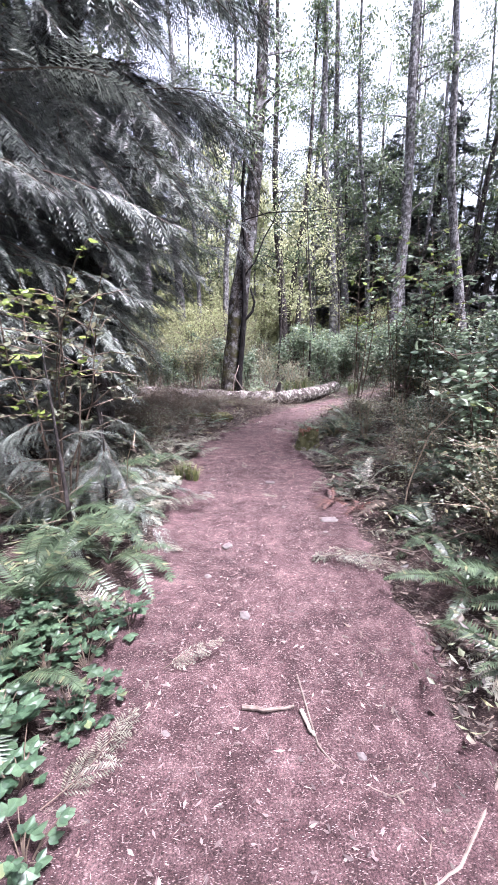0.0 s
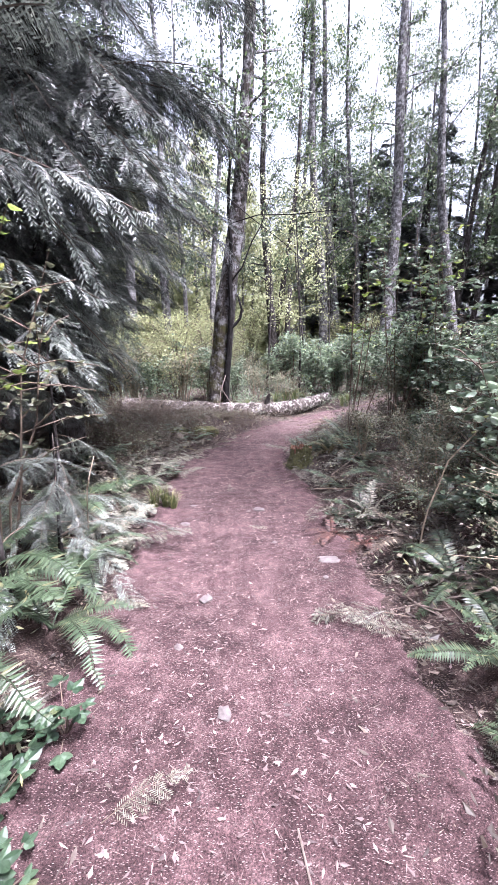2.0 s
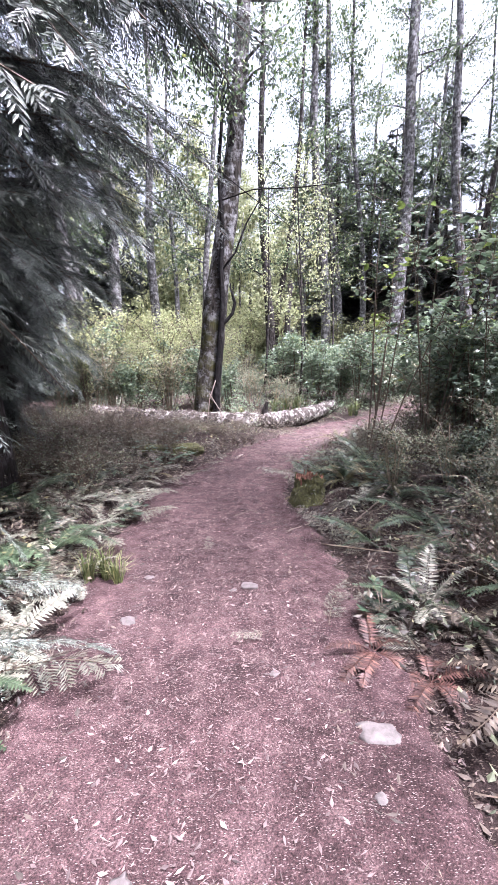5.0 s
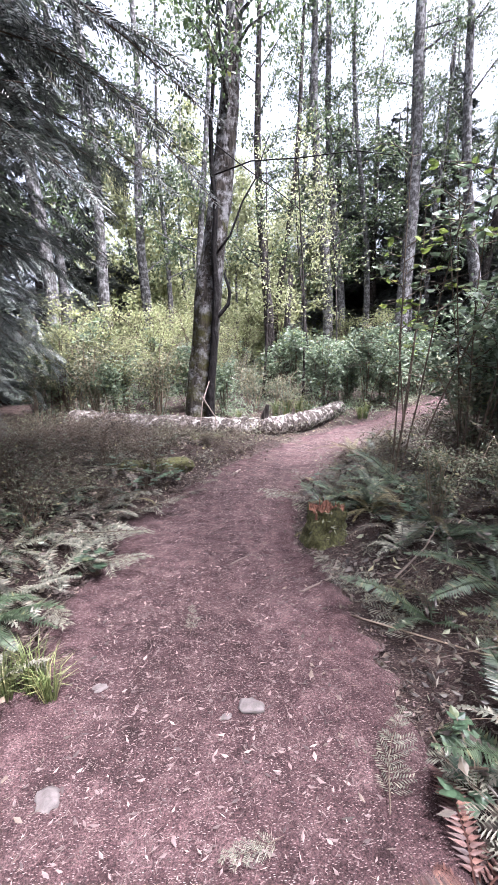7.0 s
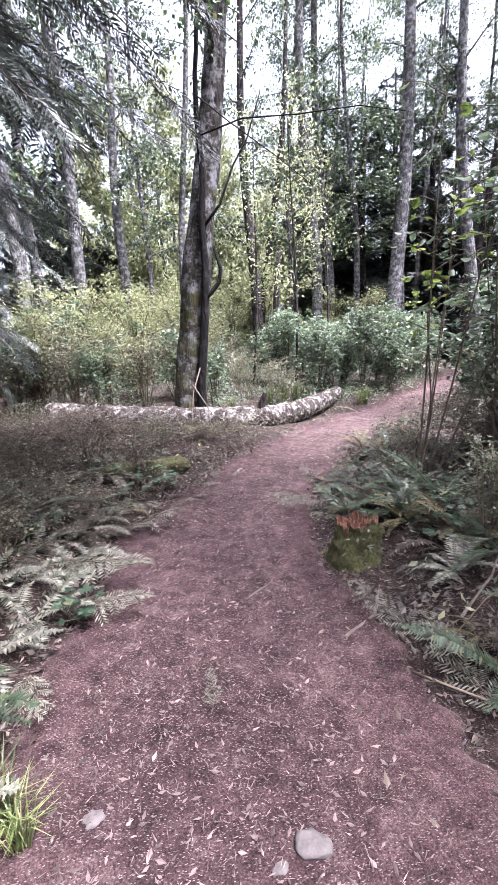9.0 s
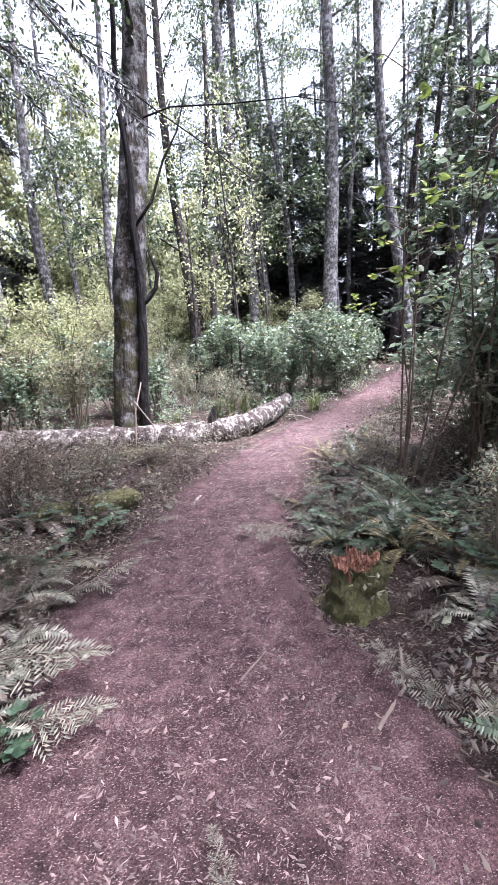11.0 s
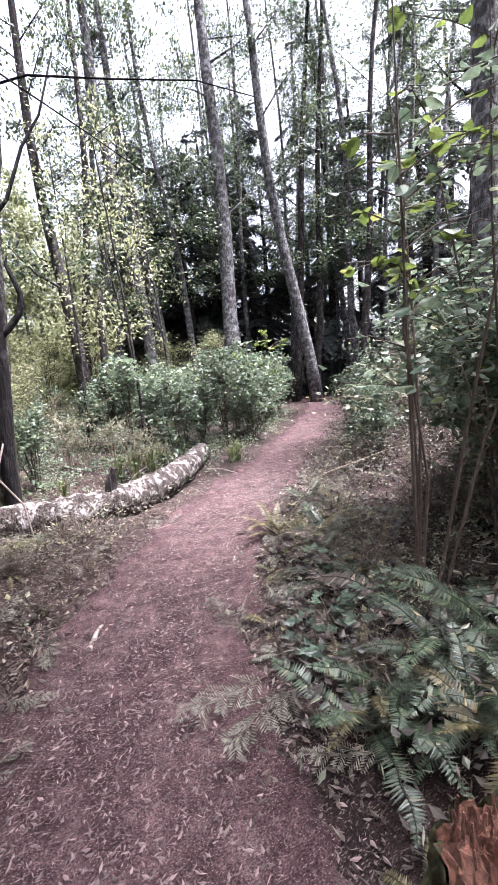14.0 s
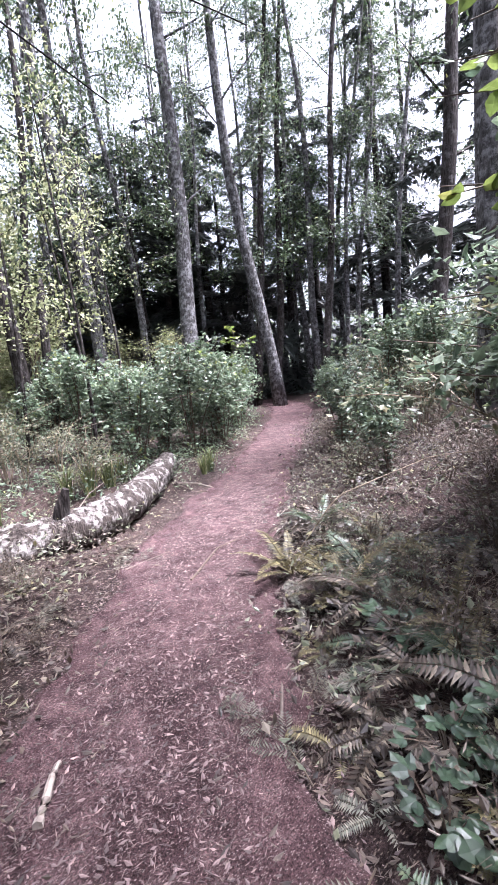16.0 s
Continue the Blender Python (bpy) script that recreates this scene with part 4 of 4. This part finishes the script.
def lump(s, centre, size, r, rows=9, cols=14, bumps=0.25, keep=0.0):
    """An uneven rounded mass."""
    start, seed = len(s.v), r.uniform(0, 99)
    for i in range(rows + 1):
        a = math.pi * i / rows
        for k in range(cols):
            w = 2 * math.pi * k / cols
            d = Vector((math.sin(a) * math.cos(w), math.sin(a) * math.sin(w), math.cos(a)))
            f = 1 + bumps * noise.noise(d * 1.8 + Vector((seed, 0, 0))) + 0.4 * bumps * noise.noise(d * 5 + Vector((0, seed, 0)))
            s.v.append(Vector(centre) + Vector((d.x * size[0], d.y * size[1], max(d.z, -1 + keep) * size[2])) * f)
    for i in range(rows):
        for k in range(cols):
            q, e = start + i * cols, (k + 1) % cols
            s.f.append((q + k, q + cols + k, q + cols + e, q + e))


def stump():
    r = random.Random(14)
    ob = tagged(new("rotten_stump"), "crumbling rotten tree stump wrapped in green moss", "stump")
    ob.matrix_world = pose(0.85, 6.36, ground_z(0.85, 6.36) - 0.03) @ Matrix.Diagonal((0.76, 0.76, 1.12, 1))

    def side(w, z, sides):
        q = Vector((math.cos(w), math.sin(w), z * 4))
        return 0.19 + 0.07 * max(0.0, 1 - z / 0.2) ** 2 + 0.05 * noise.noise(q * 1.6) + 0.035 * noise.noise(q * 5) + 0.022 * noise.noise(q * 15) + 0.014 * noise.noise(q * 34)

    def rim(w):
        return 0.24 + 0.07 * noise.noise((math.cos(w) * 1.5, math.sin(w) * 1.5, 3)) + 0.04 * noise.noise((math.cos(w) * 5, math.sin(w) * 5, 8))

    s, sides, rings = Shape(), 64, 22
    for i in range(rings):
        for k in range(sides):
            w = 2 * math.pi * k / sides
            z = -0.08 + (rim(w) + 0.08) * i / (rings - 1)
            f = side(w, max(0, z), sides)
            s.v.append(Vector((f * math.cos(w), f * 0.92 * math.sin(w), z)))
    for i in range(rings - 1):
        for k in range(sides):
            q, e = i * sides, (k + 1) % sides
            s.f.append((q + k, q + e, q + sides + e, q + sides + k))
    part("moss_skin", s.mesh("moss_skin", MOSS, True), ob, None, "thick green moss")
    t, turns = Shape(), 16
    for i in range(turns + 1):
        for k in range(sides):
            w = 2 * math.pi * k / sides
            u = i / turns
            f = side(w, rim(w), sides) * (0.95 - 0.95 * u)
            p = Vector((f * math.cos(w), f * 0.92 * math.sin(w), 0))
            z = rim(w) * (1 - u) + 0.23 * u + 0.06 * noise.noise(p * 11) * min(1, 4 * u + 0.15) + 0.025 * noise.noise(p * 38) * min(1, 4 * u) + 0.025 * noise.noise(p * 75) - 0.012
            t.v.append(p + Vector((0, 0, z)))
    for i in range(turns):
        for k in range(sides):
            q, e = i * sides, (k + 1) % sides
            t.f.append((q + k, q + e, q + sides + e, q + sides + k))
    part("rotten_core", t.mesh("rotten_core", ROT), ob, None, "orange-brown crumbling wood")
    for k in range(9):
        c = Shape()
        w, d = r.uniform(0, 6.28), r.uniform(0.06, 0.18)
        p = Vector((d * math.cos(w), d * math.sin(w), 0.19))
        c.tube([p, p + Vector((r.uniform(-0.02, 0.02), r.uniform(-0.02, 0.02), r.uniform(0.06, 0.13)))], [r.uniform(0.008, 0.018), 0.004], 5, wobble=0.35, rnd=r)
        part("splinter", c.mesh("splinter", ROT), ob)


def mossy_wood(x, y, size, turn):
    s = Shape()
    rows, cols = 40, 28
    for i in range(rows + 1):
        u = i / rows
        f = math.sqrt(max(0.0, 1 - (2 * u - 1) ** 8))
        for k in range(cols):
            w = 2 * math.pi * k / cols
            q = Vector((u * 3, math.cos(w), math.sin(w)))
            g = f * (0.1 + 0.04 * noise.noise(q * 1.7) + 0.018 * noise.noise(q * 6) + 0.008 * noise.noise(q * 16))
            s.v.append(Vector((size * (u - 0.5), g * math.cos(w) + 0.04 * math.sin(u * 5), g * math.sin(w) * 0.9)))
    for i in range(rows):
        for k in range(cols):
            q, e = i * cols, (k + 1) % cols
            s.f.append((q + k, q + e, q + cols + e, q + cols + k))
    ob = tagged(new("mossy_log", s.mesh("mossy_log", MOSS, True)), "short rotting log covered with yellow-green moss", "log")
    ob.matrix_world = pose(x, y, ground_z(x, y) + 0.03, 0, 4, turn)


rl = random.Random(15)
fallen_log()
stump()
mossy_wood(-0.8, 8.1, 1.0, 35)
mossy_wood(-0.35, 9.85, 0.55, 10)
mossy_wood(-1.6, 9.3, 0.8, -25)


# ---- stones, sticks and litter on the path ----
def stone(x, y, size, seed):
    r = random.Random(seed)
    s = Shape()
    lump(s, (0, 0, 0), (size * 0.5, size * 0.36, size * 0.14), r, 9, 16, 0.45)
    ob = tagged(new("stone", s.mesh("stone", STONE, True)), "pale grey stone half sunk in the path", "stone", "stones in the path")
    ob.matrix_world = pose(x, y, path_level(x, y) + 0.014 + size * 0.02, 0, 0, r.uniform(0, 180))


for k, (x, y, size) in enumerate([(0.2, 4.73, 0.11), (-0.48, 4.36, 0.11), (-0.47, 4.86, 0.08), (-0.19, 3.07, 0.1), (-0.05, 2.17, 0.08), (0.68, 3.55, 0.17), (0.6, 3.3, 0.06), (-0.3, 2.6, 0.06),
                                  (0.4, 1.3, 0.04), (-0.35, 1.4, 0.04), (0.72, 5.35, 0.08), (0.1, 4.68, 0.05), (0.5, 2.4, 0.05), (0.3, 3.9, 0.05)]):
    stone(x, y, size, 500 + k)


def stick(points, radius, label, mat=None):
    s = Shape()
    r = random.Random(len(points) + int(points[0][0] * 100))
    pts = [Vector((x, y, max(path_level(x, y), ground_z(x, y) if beside(x, y)[0] > 0 else -9) + 0.012 + radius * 0.8 + h)) for x, y, h in points]
    fine = [along(pts, i / 10) + unit(r) * radius * 0.25 for i in range(11)]
    s.tube(fine, [radius * (1 - 0.5 * i / 10) for i in range(11)], 6)
    return tagged(new("stick", s.mesh("stick", mat or BRANCH_WOOD)), label, "stick", "sticks on the path")


stick([(-0.05, 1.53, 0), (0.06, 1.5, 0.008), (0.17, 1.52, 0)], 0.011, "short bare brown stick lying on the path")
stick([(0.2, 1.7, 0), (0.25, 1.3, 0), (0.45, 1.15, 0), (0.6, 1.2, 0)], 0.004, "long thin twig lying on the path")
stick([(0.2, 1.5, 0), (0.22, 1.4, 0.01), (0.24, 1.38, 0)], 0.01, "short split chip of wood on the path", PALE_WOOD)
stick([(0.1, 8.2, 0), (0.15, 8.33, 0.01), (0.2, 8.42, 0)], 0.018, "pale split chip of wood beside the path", PALE_WOOD)
stick([(0.1, 6.0, 0), (0.25, 6.15, 0), (0.35, 6.05, 0)], 0.006, "thin dark twig lying on the path")
stick([(0.55, 5.6, 0), (0.75, 5.75, 0.01), (0.85, 5.95, 0.02)], 0.009, "bent dead twig at the path's edge")
stick([(0.9, 8.0, 0), (1.1, 8.25, 0.01), (1.2, 8.3, 0)], 0.008, "bent dead twig at the path's edge")
stick([(1.2, 9.4, 0), (1.6, 9.75, 0.0), (1.9, 9.8, 0)], 0.008, "thin dark root across the path", TWIG)
stick([(0.9, 9.9, 0), (1.3, 10.0, 0)], 0.007, "thin dead twig lying on the path")
stick([(0.95, 1.3, 0), (0.6, 0.95, 0.0), (0.5, 0.9, 0)], 0.007, "bent dead twig at the path's edge")


def litter(name, count, seed, where, size, label, mat=None):
    """Loose bits lying flat: chips, leaf scraps and needles, too many to count."""
    r = random.Random(seed)
    s = Shape()
    while count:
        x, y = where(r)
        e, side = beside(x, y)
        z = path_level(x, y) + 0.02 if e < 0.02 else ground_z(x, y) + 0.012
        z += 0.012 * noise.noise((x * 7, y * 7, 2)) if e < 0.02 else 0
        a = r.uniform(0, 6.28)
        d = Vector((math.cos(a), math.sin(a), r.uniform(-0.12, 0.2))).normalized()
        side_v = d.cross(Vector((0, 0, 1))).normalized()
        side_v.z = r.uniform(-0.25, 0.25)
        z0 = size * (0.35 + 2.0 * r.random() ** 2.2)
        s.leaf(Vector((x, y, z)), d, side_v, z0, z0 * r.choice((0.04, 0.06, 0.09, 0.14, 0.3, 0.42)), 0.2, r.uniform(0.25, 0.7))
        count -= 1
    tagged(new(name, s.mesh(name, mat or LITTER)), label, "litter", kind="stuff")


def on_path(r):
    while True:
        k = r.randrange(len(WAY))
        x, y, half = WAY[k]
        if 0.3 < y < 15:
            u = r.uniform(-1, 1)
            return x + TURN_OF[k][1] * u * (half + 0.15) + r.uniform(-0.1, 0.1), y - TURN_OF[k][0] * u * (half + 0.15) + r.uniform(-0.3, 0.3)


def off_path(r):
    while True:
        x, y = r.uniform(-2.6, 4), r.uniform(0.6, 13)
        if r.choice((-0.3, -0.15, -0.05)) < beside(x, y)[0] < r.choice((0.1, 0.3, 0.6, 1.2, 2.0)):
            return x, y


litter("path_litter", 85000, 61, on_path, 0.017, "pale chips, needles and leaf scraps on the path")
litter("path_chips", 5000, 64, on_path, 0.019, "larger wood chips and dead leaves on the path")
litter("bank_litter", 60000, 62, off_path, 0.025, "dead leaves, twigs and fern scraps on the bank", BANK_LITTER)


# ---- low plants ----
def herb(x, y, size, seed, leaves, mat, label, group):
    r = random.Random(seed)
    s, c = Shape(), Shape()
    for k in range(leaves):
        a = r.uniform(0, 6.28)
        q = Vector((math.cos(a), math.sin(a), 0)) * r.uniform(0.02, 0.16) + Vector((0, 0, r.uniform(0.05, 0.2)))
        s.tube([(0, 0, -0.02), q * 0.5 + Vector((0, 0, 0.02)), q], [0.003, 0.003, 0.002], 3, False)
        d = Vector((math.cos(a + r.uniform(-0.6, 0.6)), math.sin(a + r.uniform(-0.6, 0.6)), r.uniform(-0.35, 0.15))).normalized()
        z = r.uniform(0.045, 0.075)
        for turn, f in ((0, 1.0), (1.05, 0.8), (-1.05, 0.8)):
            g = Matrix.Rotation(turn + r.uniform(-0.15, 0.15), 3, "Z") @ d
            side = (g.cross(Vector((0, 0, 1))).normalized() + unit(r) * 0.3).normalized()
            c.broad_leaf(q, g, (side - g * side.dot(g)).normalized(), z * f, z * f * 0.72)
    ob = tagged(new("herb_plant"), label, "plant", group)
    ob.matrix_world = pose(x, y, ground_z(x, y), 0, 0, r.uniform(0, 360)) @ Matrix.Scale(size, 4)
    tagged(part("stalk", s.mesh("stalk", TWIG), ob), kind="stuff")
    tagged(part("foliage", c.mesh("foliage", mat), ob), kind="stuff")


rh = random.Random(63)
for k in range(34):
    herb(rh.uniform(-1.2, -0.66), rh.uniform(0.9, 2.2), rh.uniform(0.65, 1.0), 700 + k, 16, HERB_LEAF, "low herb with rounded blue-green leaves", "low herbs beside the path")
for k, (x, y) in enumerate([(-0.8, 7.6), (-0.95, 7.3), (-1.1, 7.8), (-0.7, 8.3), (-0.9, 8.6), (0.93, 4.3), (-0.78, 5.9), (-0.62, 7.75), (-0.7, 7.9), (1.35, 7.3), (1.5, 7.45), (1.25, 7.55), (1.55, 6.6), (1.45, 6.2), (1.6, 8.0), (1.9, 7.0), (1.02, 7.4), (1.1, 7.3)]):
    herb(x, y, 1.0, 740 + k, 14, HERB_LEAF, "small green broad-leaved plant", "small plants on the bank")


def grass_tuft(x, y, size, seed, blades, label):
    r = random.Random(seed)
    s = Shape()
    for _ in range(blades):
        a, h = r.uniform(0, 6.28), r.uniform(0.5, 1.0)
        out = Vector((math.cos(a), math.sin(a), 0)) * r.uniform(0.15, 0.6)
        p = Vector((r.uniform(-0.08, 0.08), r.uniform(-0.08, 0.08), -0.02))
        side = Vector((-math.sin(a), math.cos(a), 0)) * 0.009
        i = len(s.v)
        m, e = p + out * 0.35 + Vector((0, 0, 0.65 * h)), p + out + Vector((0, 0, h * 0.8))
        s.v += [p - side, p + side, m + side * 0.8, m - side * 0.8, e]
        s.f += [(i, i + 1, i + 2, i + 3), (i + 3, i + 2, i + 4)]
    ob = tagged(new("grass_tuft", s.mesh("grass_tuft", GRASS)), label, "grass", "grass tufts")
    ob.matrix_world = pose(x, y, ground_z(x, y)) @ Matrix.Scale(size, 4)


for k, (x, y, size) in enumerate([(-0.74, 4.85, 0.36), (-0.66, 4.8, 0.28), (-0.85, 4.8, 0.34), (1.2, 12.2, 0.6), (1.5, 12.4, 0.65), (1.0, 12.5, 0.6), (1.75, 12.7, 0.55), (2.9, 12.3, 0.5), (2.75, 12.2, 0.4), (1.3, 12.7, 0.6), (0.2, 12.1, 0.4)]):
    grass_tuft(x, y, size, 800 + k, 70, "tuft of long yellow-green grass blades")


# ---- far wood that closes the view ----
def far_wood(seed, count, near, far, label, mat, low, high, size, arc=(0, 6.28)):
    r = random.Random(seed)
    s = Shape()
    clumps = [(r.uniform(*arc), r.uniform(near, far), r.uniform(low, high)) for _ in range(150)]
    while count:
        a, d, h = r.choice(clumps)
        a += r.gauss(0, 0.03)
        z = h * r.random()
        d += r.gauss(0, 1.2)
        g = unit(r)
        s.leaf(Vector((2 + d * math.cos(a), 6 + d * math.sin(a), z)), g, g.orthogonal().normalized(), size * r.uniform(0.6, 1.6), size * 0.7)
        count -= 1
    tagged(new("far_wood", s.mesh("far_wood", mat)), label, "woods", kind="stuff")


far_wood(90, 50000, 36, 55, "distant mixed wood with an uneven outline", ALDER_LEAF, 4, 12, 0.5)
far_wood(91, 32000, 27, 36, "sunlit yellow-green wood across the clearing", YELLOW_LEAF, 5, 12, 0.28, (1.36, 1.95))


# ---- undergrowth, fallen sprays and canes ----
def undergrowth(name, seed, clumps, where, per, height, size, mat, label):
    """Low leaves and scraps in clumps, too many to count."""
    r = random.Random(seed)
    s = Shape()
    for _ in range(clumps):
        x, y = where(r)
        z = ground_z(x, y)
        w, h = r.uniform(0.12, 0.34), height * r.uniform(0.4, 1.2)
        for _ in range(per):
            p = Vector((x + r.gauss(0, w * 0.6), y + r.gauss(0, w * 0.6), z + h * r.random() ** 1.3))
            d = unit(r)
            d.z = d.z * 0.5 + 0.1
            d.normalize()
            side = (d.cross(Vector((0, 0, 1))) + unit(r) * 0.5).normalized()
            side = (side - d * side.dot(d)).normalized()
            f = size * r.uniform(0.5, 1.4)
            s.leaf(p, d, side, f, f * r.choice((0.15, 0.35, 0.6)))
    tagged(new(name, s.mesh(name, mat)), label, "undergrowth", kind="stuff")


def spot(x0, x1, y0, y1, side, near, far):
    def pick(r):
        while True:
            x, y = r.uniform(x0, x1), r.uniform(y0, y1)
            e, s = beside(x, y)
            if near < e < far and (side == 0 or s == side):
                return x, y
    return pick


undergrowth("leafy_undergrowth", 101, 620, spot(-4, 6.5, 11.6, 19, -1, 0.25, 9), 42, 0.4, 0.06, SHRUB_LEAF, "low green leaves covering the ground beyond the log")
undergrowth("dry_undergrowth", 102, 640, spot(0.8, 6.5, 1.2, 15, 1, 0.15, 3.5), 52, 0.3, 0.042, DRY_FERN, "low brown dead bracken and leaves on the bank")
undergrowth("dry_undergrowth", 103, 420, spot(-3, 2.5, 3.5, 10.3, -1, 0.12, 2.2), 48, 0.2, 0.04, DRY_FERN, "low brown dead bracken and leaves by the log")
undergrowth("mixed_undergrowth", 104, 620, spot(-3, 7, 1.0, 15, 0, 0.25, 2.6), 36, 0.28, 0.042, BROWN_LEAF, "low dull green leaves among the dead bracken")

rp = random.Random(110)
SPRAYS = []
for d in (0.02, 0.06):
    s, wood = hanging_bough(rp, 0.5, d, 11, 0.12, 0.6)
    twig, leaves = Shape(), Shape()
    twig.v, twig.f = s.v[:44], s.f[:wood]
    leaves.v, leaves.f = s.v[44:], [tuple(i - 44 for i in f) for f in s.f[wood:]]
    SPRAYS.append((twig.mesh("twig", TWIG), leaves.mesh("needles", SPRAY)))


def fallen_spray(x, y, z, size, tilt, dip, turn, meshes):
    ob = tagged(new("fallen_spray"), "bleached conifer spray lying on the ground", "branch", "fallen sprays")
    ob.matrix_world = pose(x, y, z, tilt, dip, turn) @ Matrix.Scale(size, 4)
    part("twig", meshes[0], ob)
    tagged(part("needles", meshes[1], ob), kind="stuff")


for x, y, size, turn in [(0.62, 4.25, 0.75, 60), (-0.42, 1.72, 0.6, 20), (-0.7, 1.1, 0.8, 50), (-1.0, 6.05, 1.2, -20), (-1.15, 6.5, 1.6, -35), (-0.95, 6.9, 1.3, 10), (-1.2, 7.2, 1.5, -30), (0.28, 4.2, 0.4, 200),
                         (-0.95, 5.5, 0.8, -60), (-1.0, 3.9, 1.3, -15), (0.95, 5.5, 1.0, 120), (1.05, 5.0, 1.2, 100), (0.2, 9.3, 0.7, 40), (0.9, 2.6, 0.8, 150), (1.0, 3.9, 1.0, 110), (-0.1, 5.2, 0.4, 90)]:
    fallen_spray(x, y, max(ground_z(x, y), path_level(x, y) + 0.02) + 0.02, size, rp.uniform(-6, 6), -6, turn, rp.choice(SPRAYS))


def cane(points, radius, label):
    s = Shape()
    pts = [Vector((x, y, ground_z(x, y) + h)) for x, y, h in points]
    s.tube([along(pts, i / 14) for i in range(15)], [radius * (1 - 0.6 * i / 14) for i in range(15)], 5)
    tagged(new("arching_cane", s.mesh("arching_cane", DRY_TWIG, True)), label, "plant", "arching canes")


cane([(1.24, 3.38, -0.05), (1.27, 3.36, 0.35), (1.42, 3.4, 0.7), (1.75, 3.5, 0.95), (2.0, 3.6, 1.0)], 0.007, "thin pale arching bramble cane on the bank")
cane([(0.78, 5.35, 0.02), (1.0, 5.0, 0.12), (1.35, 4.5, 0.2), (1.6, 4.1, 0.12)], 0.005, "thin pale trailing bramble cane on the bank")
cane([(1.9, 9.2, -0.05), (2.2, 9.0, 0.35), (2.9, 8.7, 0.5), (3.5, 8.4, 0.4)], 0.006, "thin pale arching bramble cane on the bank")
cane([(-1.2, 3.9, -0.05), (-1.1, 3.7, 0.5), (-0.95, 3.5, 0.85), (-0.9, 3.2, 0.75)], 0.005, "thin brown arching twig over the ferns")

rq = random.Random(115)
for k in range(30):
    x, y = spot(-3.2, -0.6, 5.2, 10.2, -1, 0.35, 2.4)(rq)
    kind = rq.choice(("dry", "dry", "pale", "green"))
    fern(x, y, rq.uniform(0.45, 0.8), kind, rq.randint(6, 9), rq, "fern of drooping fronds among the brush", "ferns among the brush", 0.4)
for k in range(46):
    x, y = spot(-2.0, 2.6, 1.2, 10.6, 1 if k % 2 else -1, 0.0, 0.8)(rq)
    fallen_spray(x, y, ground_z(x, y) + 0.02, rq.uniform(0.5, 1.1), rq.uniform(-10, 10), rq.uniform(-10, 4), rq.uniform(0, 360), rq.choice(SPRAYS))
for k in range(34):
    x, y = spot(-2.2, 2.6, 3.0, 10.8, 1 if k % 3 else -1, 0.08, 0.7)(rq)
    fern(x, y, rq.uniform(0.3, 0.55), rq.choice(("dry", "dry", "pale", "gold")), rq.randint(4, 6), rq, "small withered fern flopped over the litter", "withered ferns along the path", 0.9)
rk = random.Random(120)
for k in range(110):
    side = 1 if k % 2 else -1
    x, y = spot(-2.4, 3.6, 2.0, 12.5, side, 0.1, 1.6)(rk)
    a, n = rk.uniform(0, 6.28), rk.uniform(0.08, 0.26)
    p = [(x - n * math.cos(a), y - n * math.sin(a), rk.uniform(0, 0.08)), (x + rk.uniform(-0.05, 0.05), y + rk.uniform(-0.05, 0.05), rk.uniform(0.02, 0.1)), (x + n * math.cos(a), y + n * math.sin(a), rk.uniform(0, 0.16))]
    tagged(stick(p, rk.uniform(0.003, 0.008), "dead grey-brown twig lying among the leaves", rk.choice((BRANCH_WOOD, BRANCH_WOOD, PALE_WOOD, TWIG))), group="dead twigs beside the path")
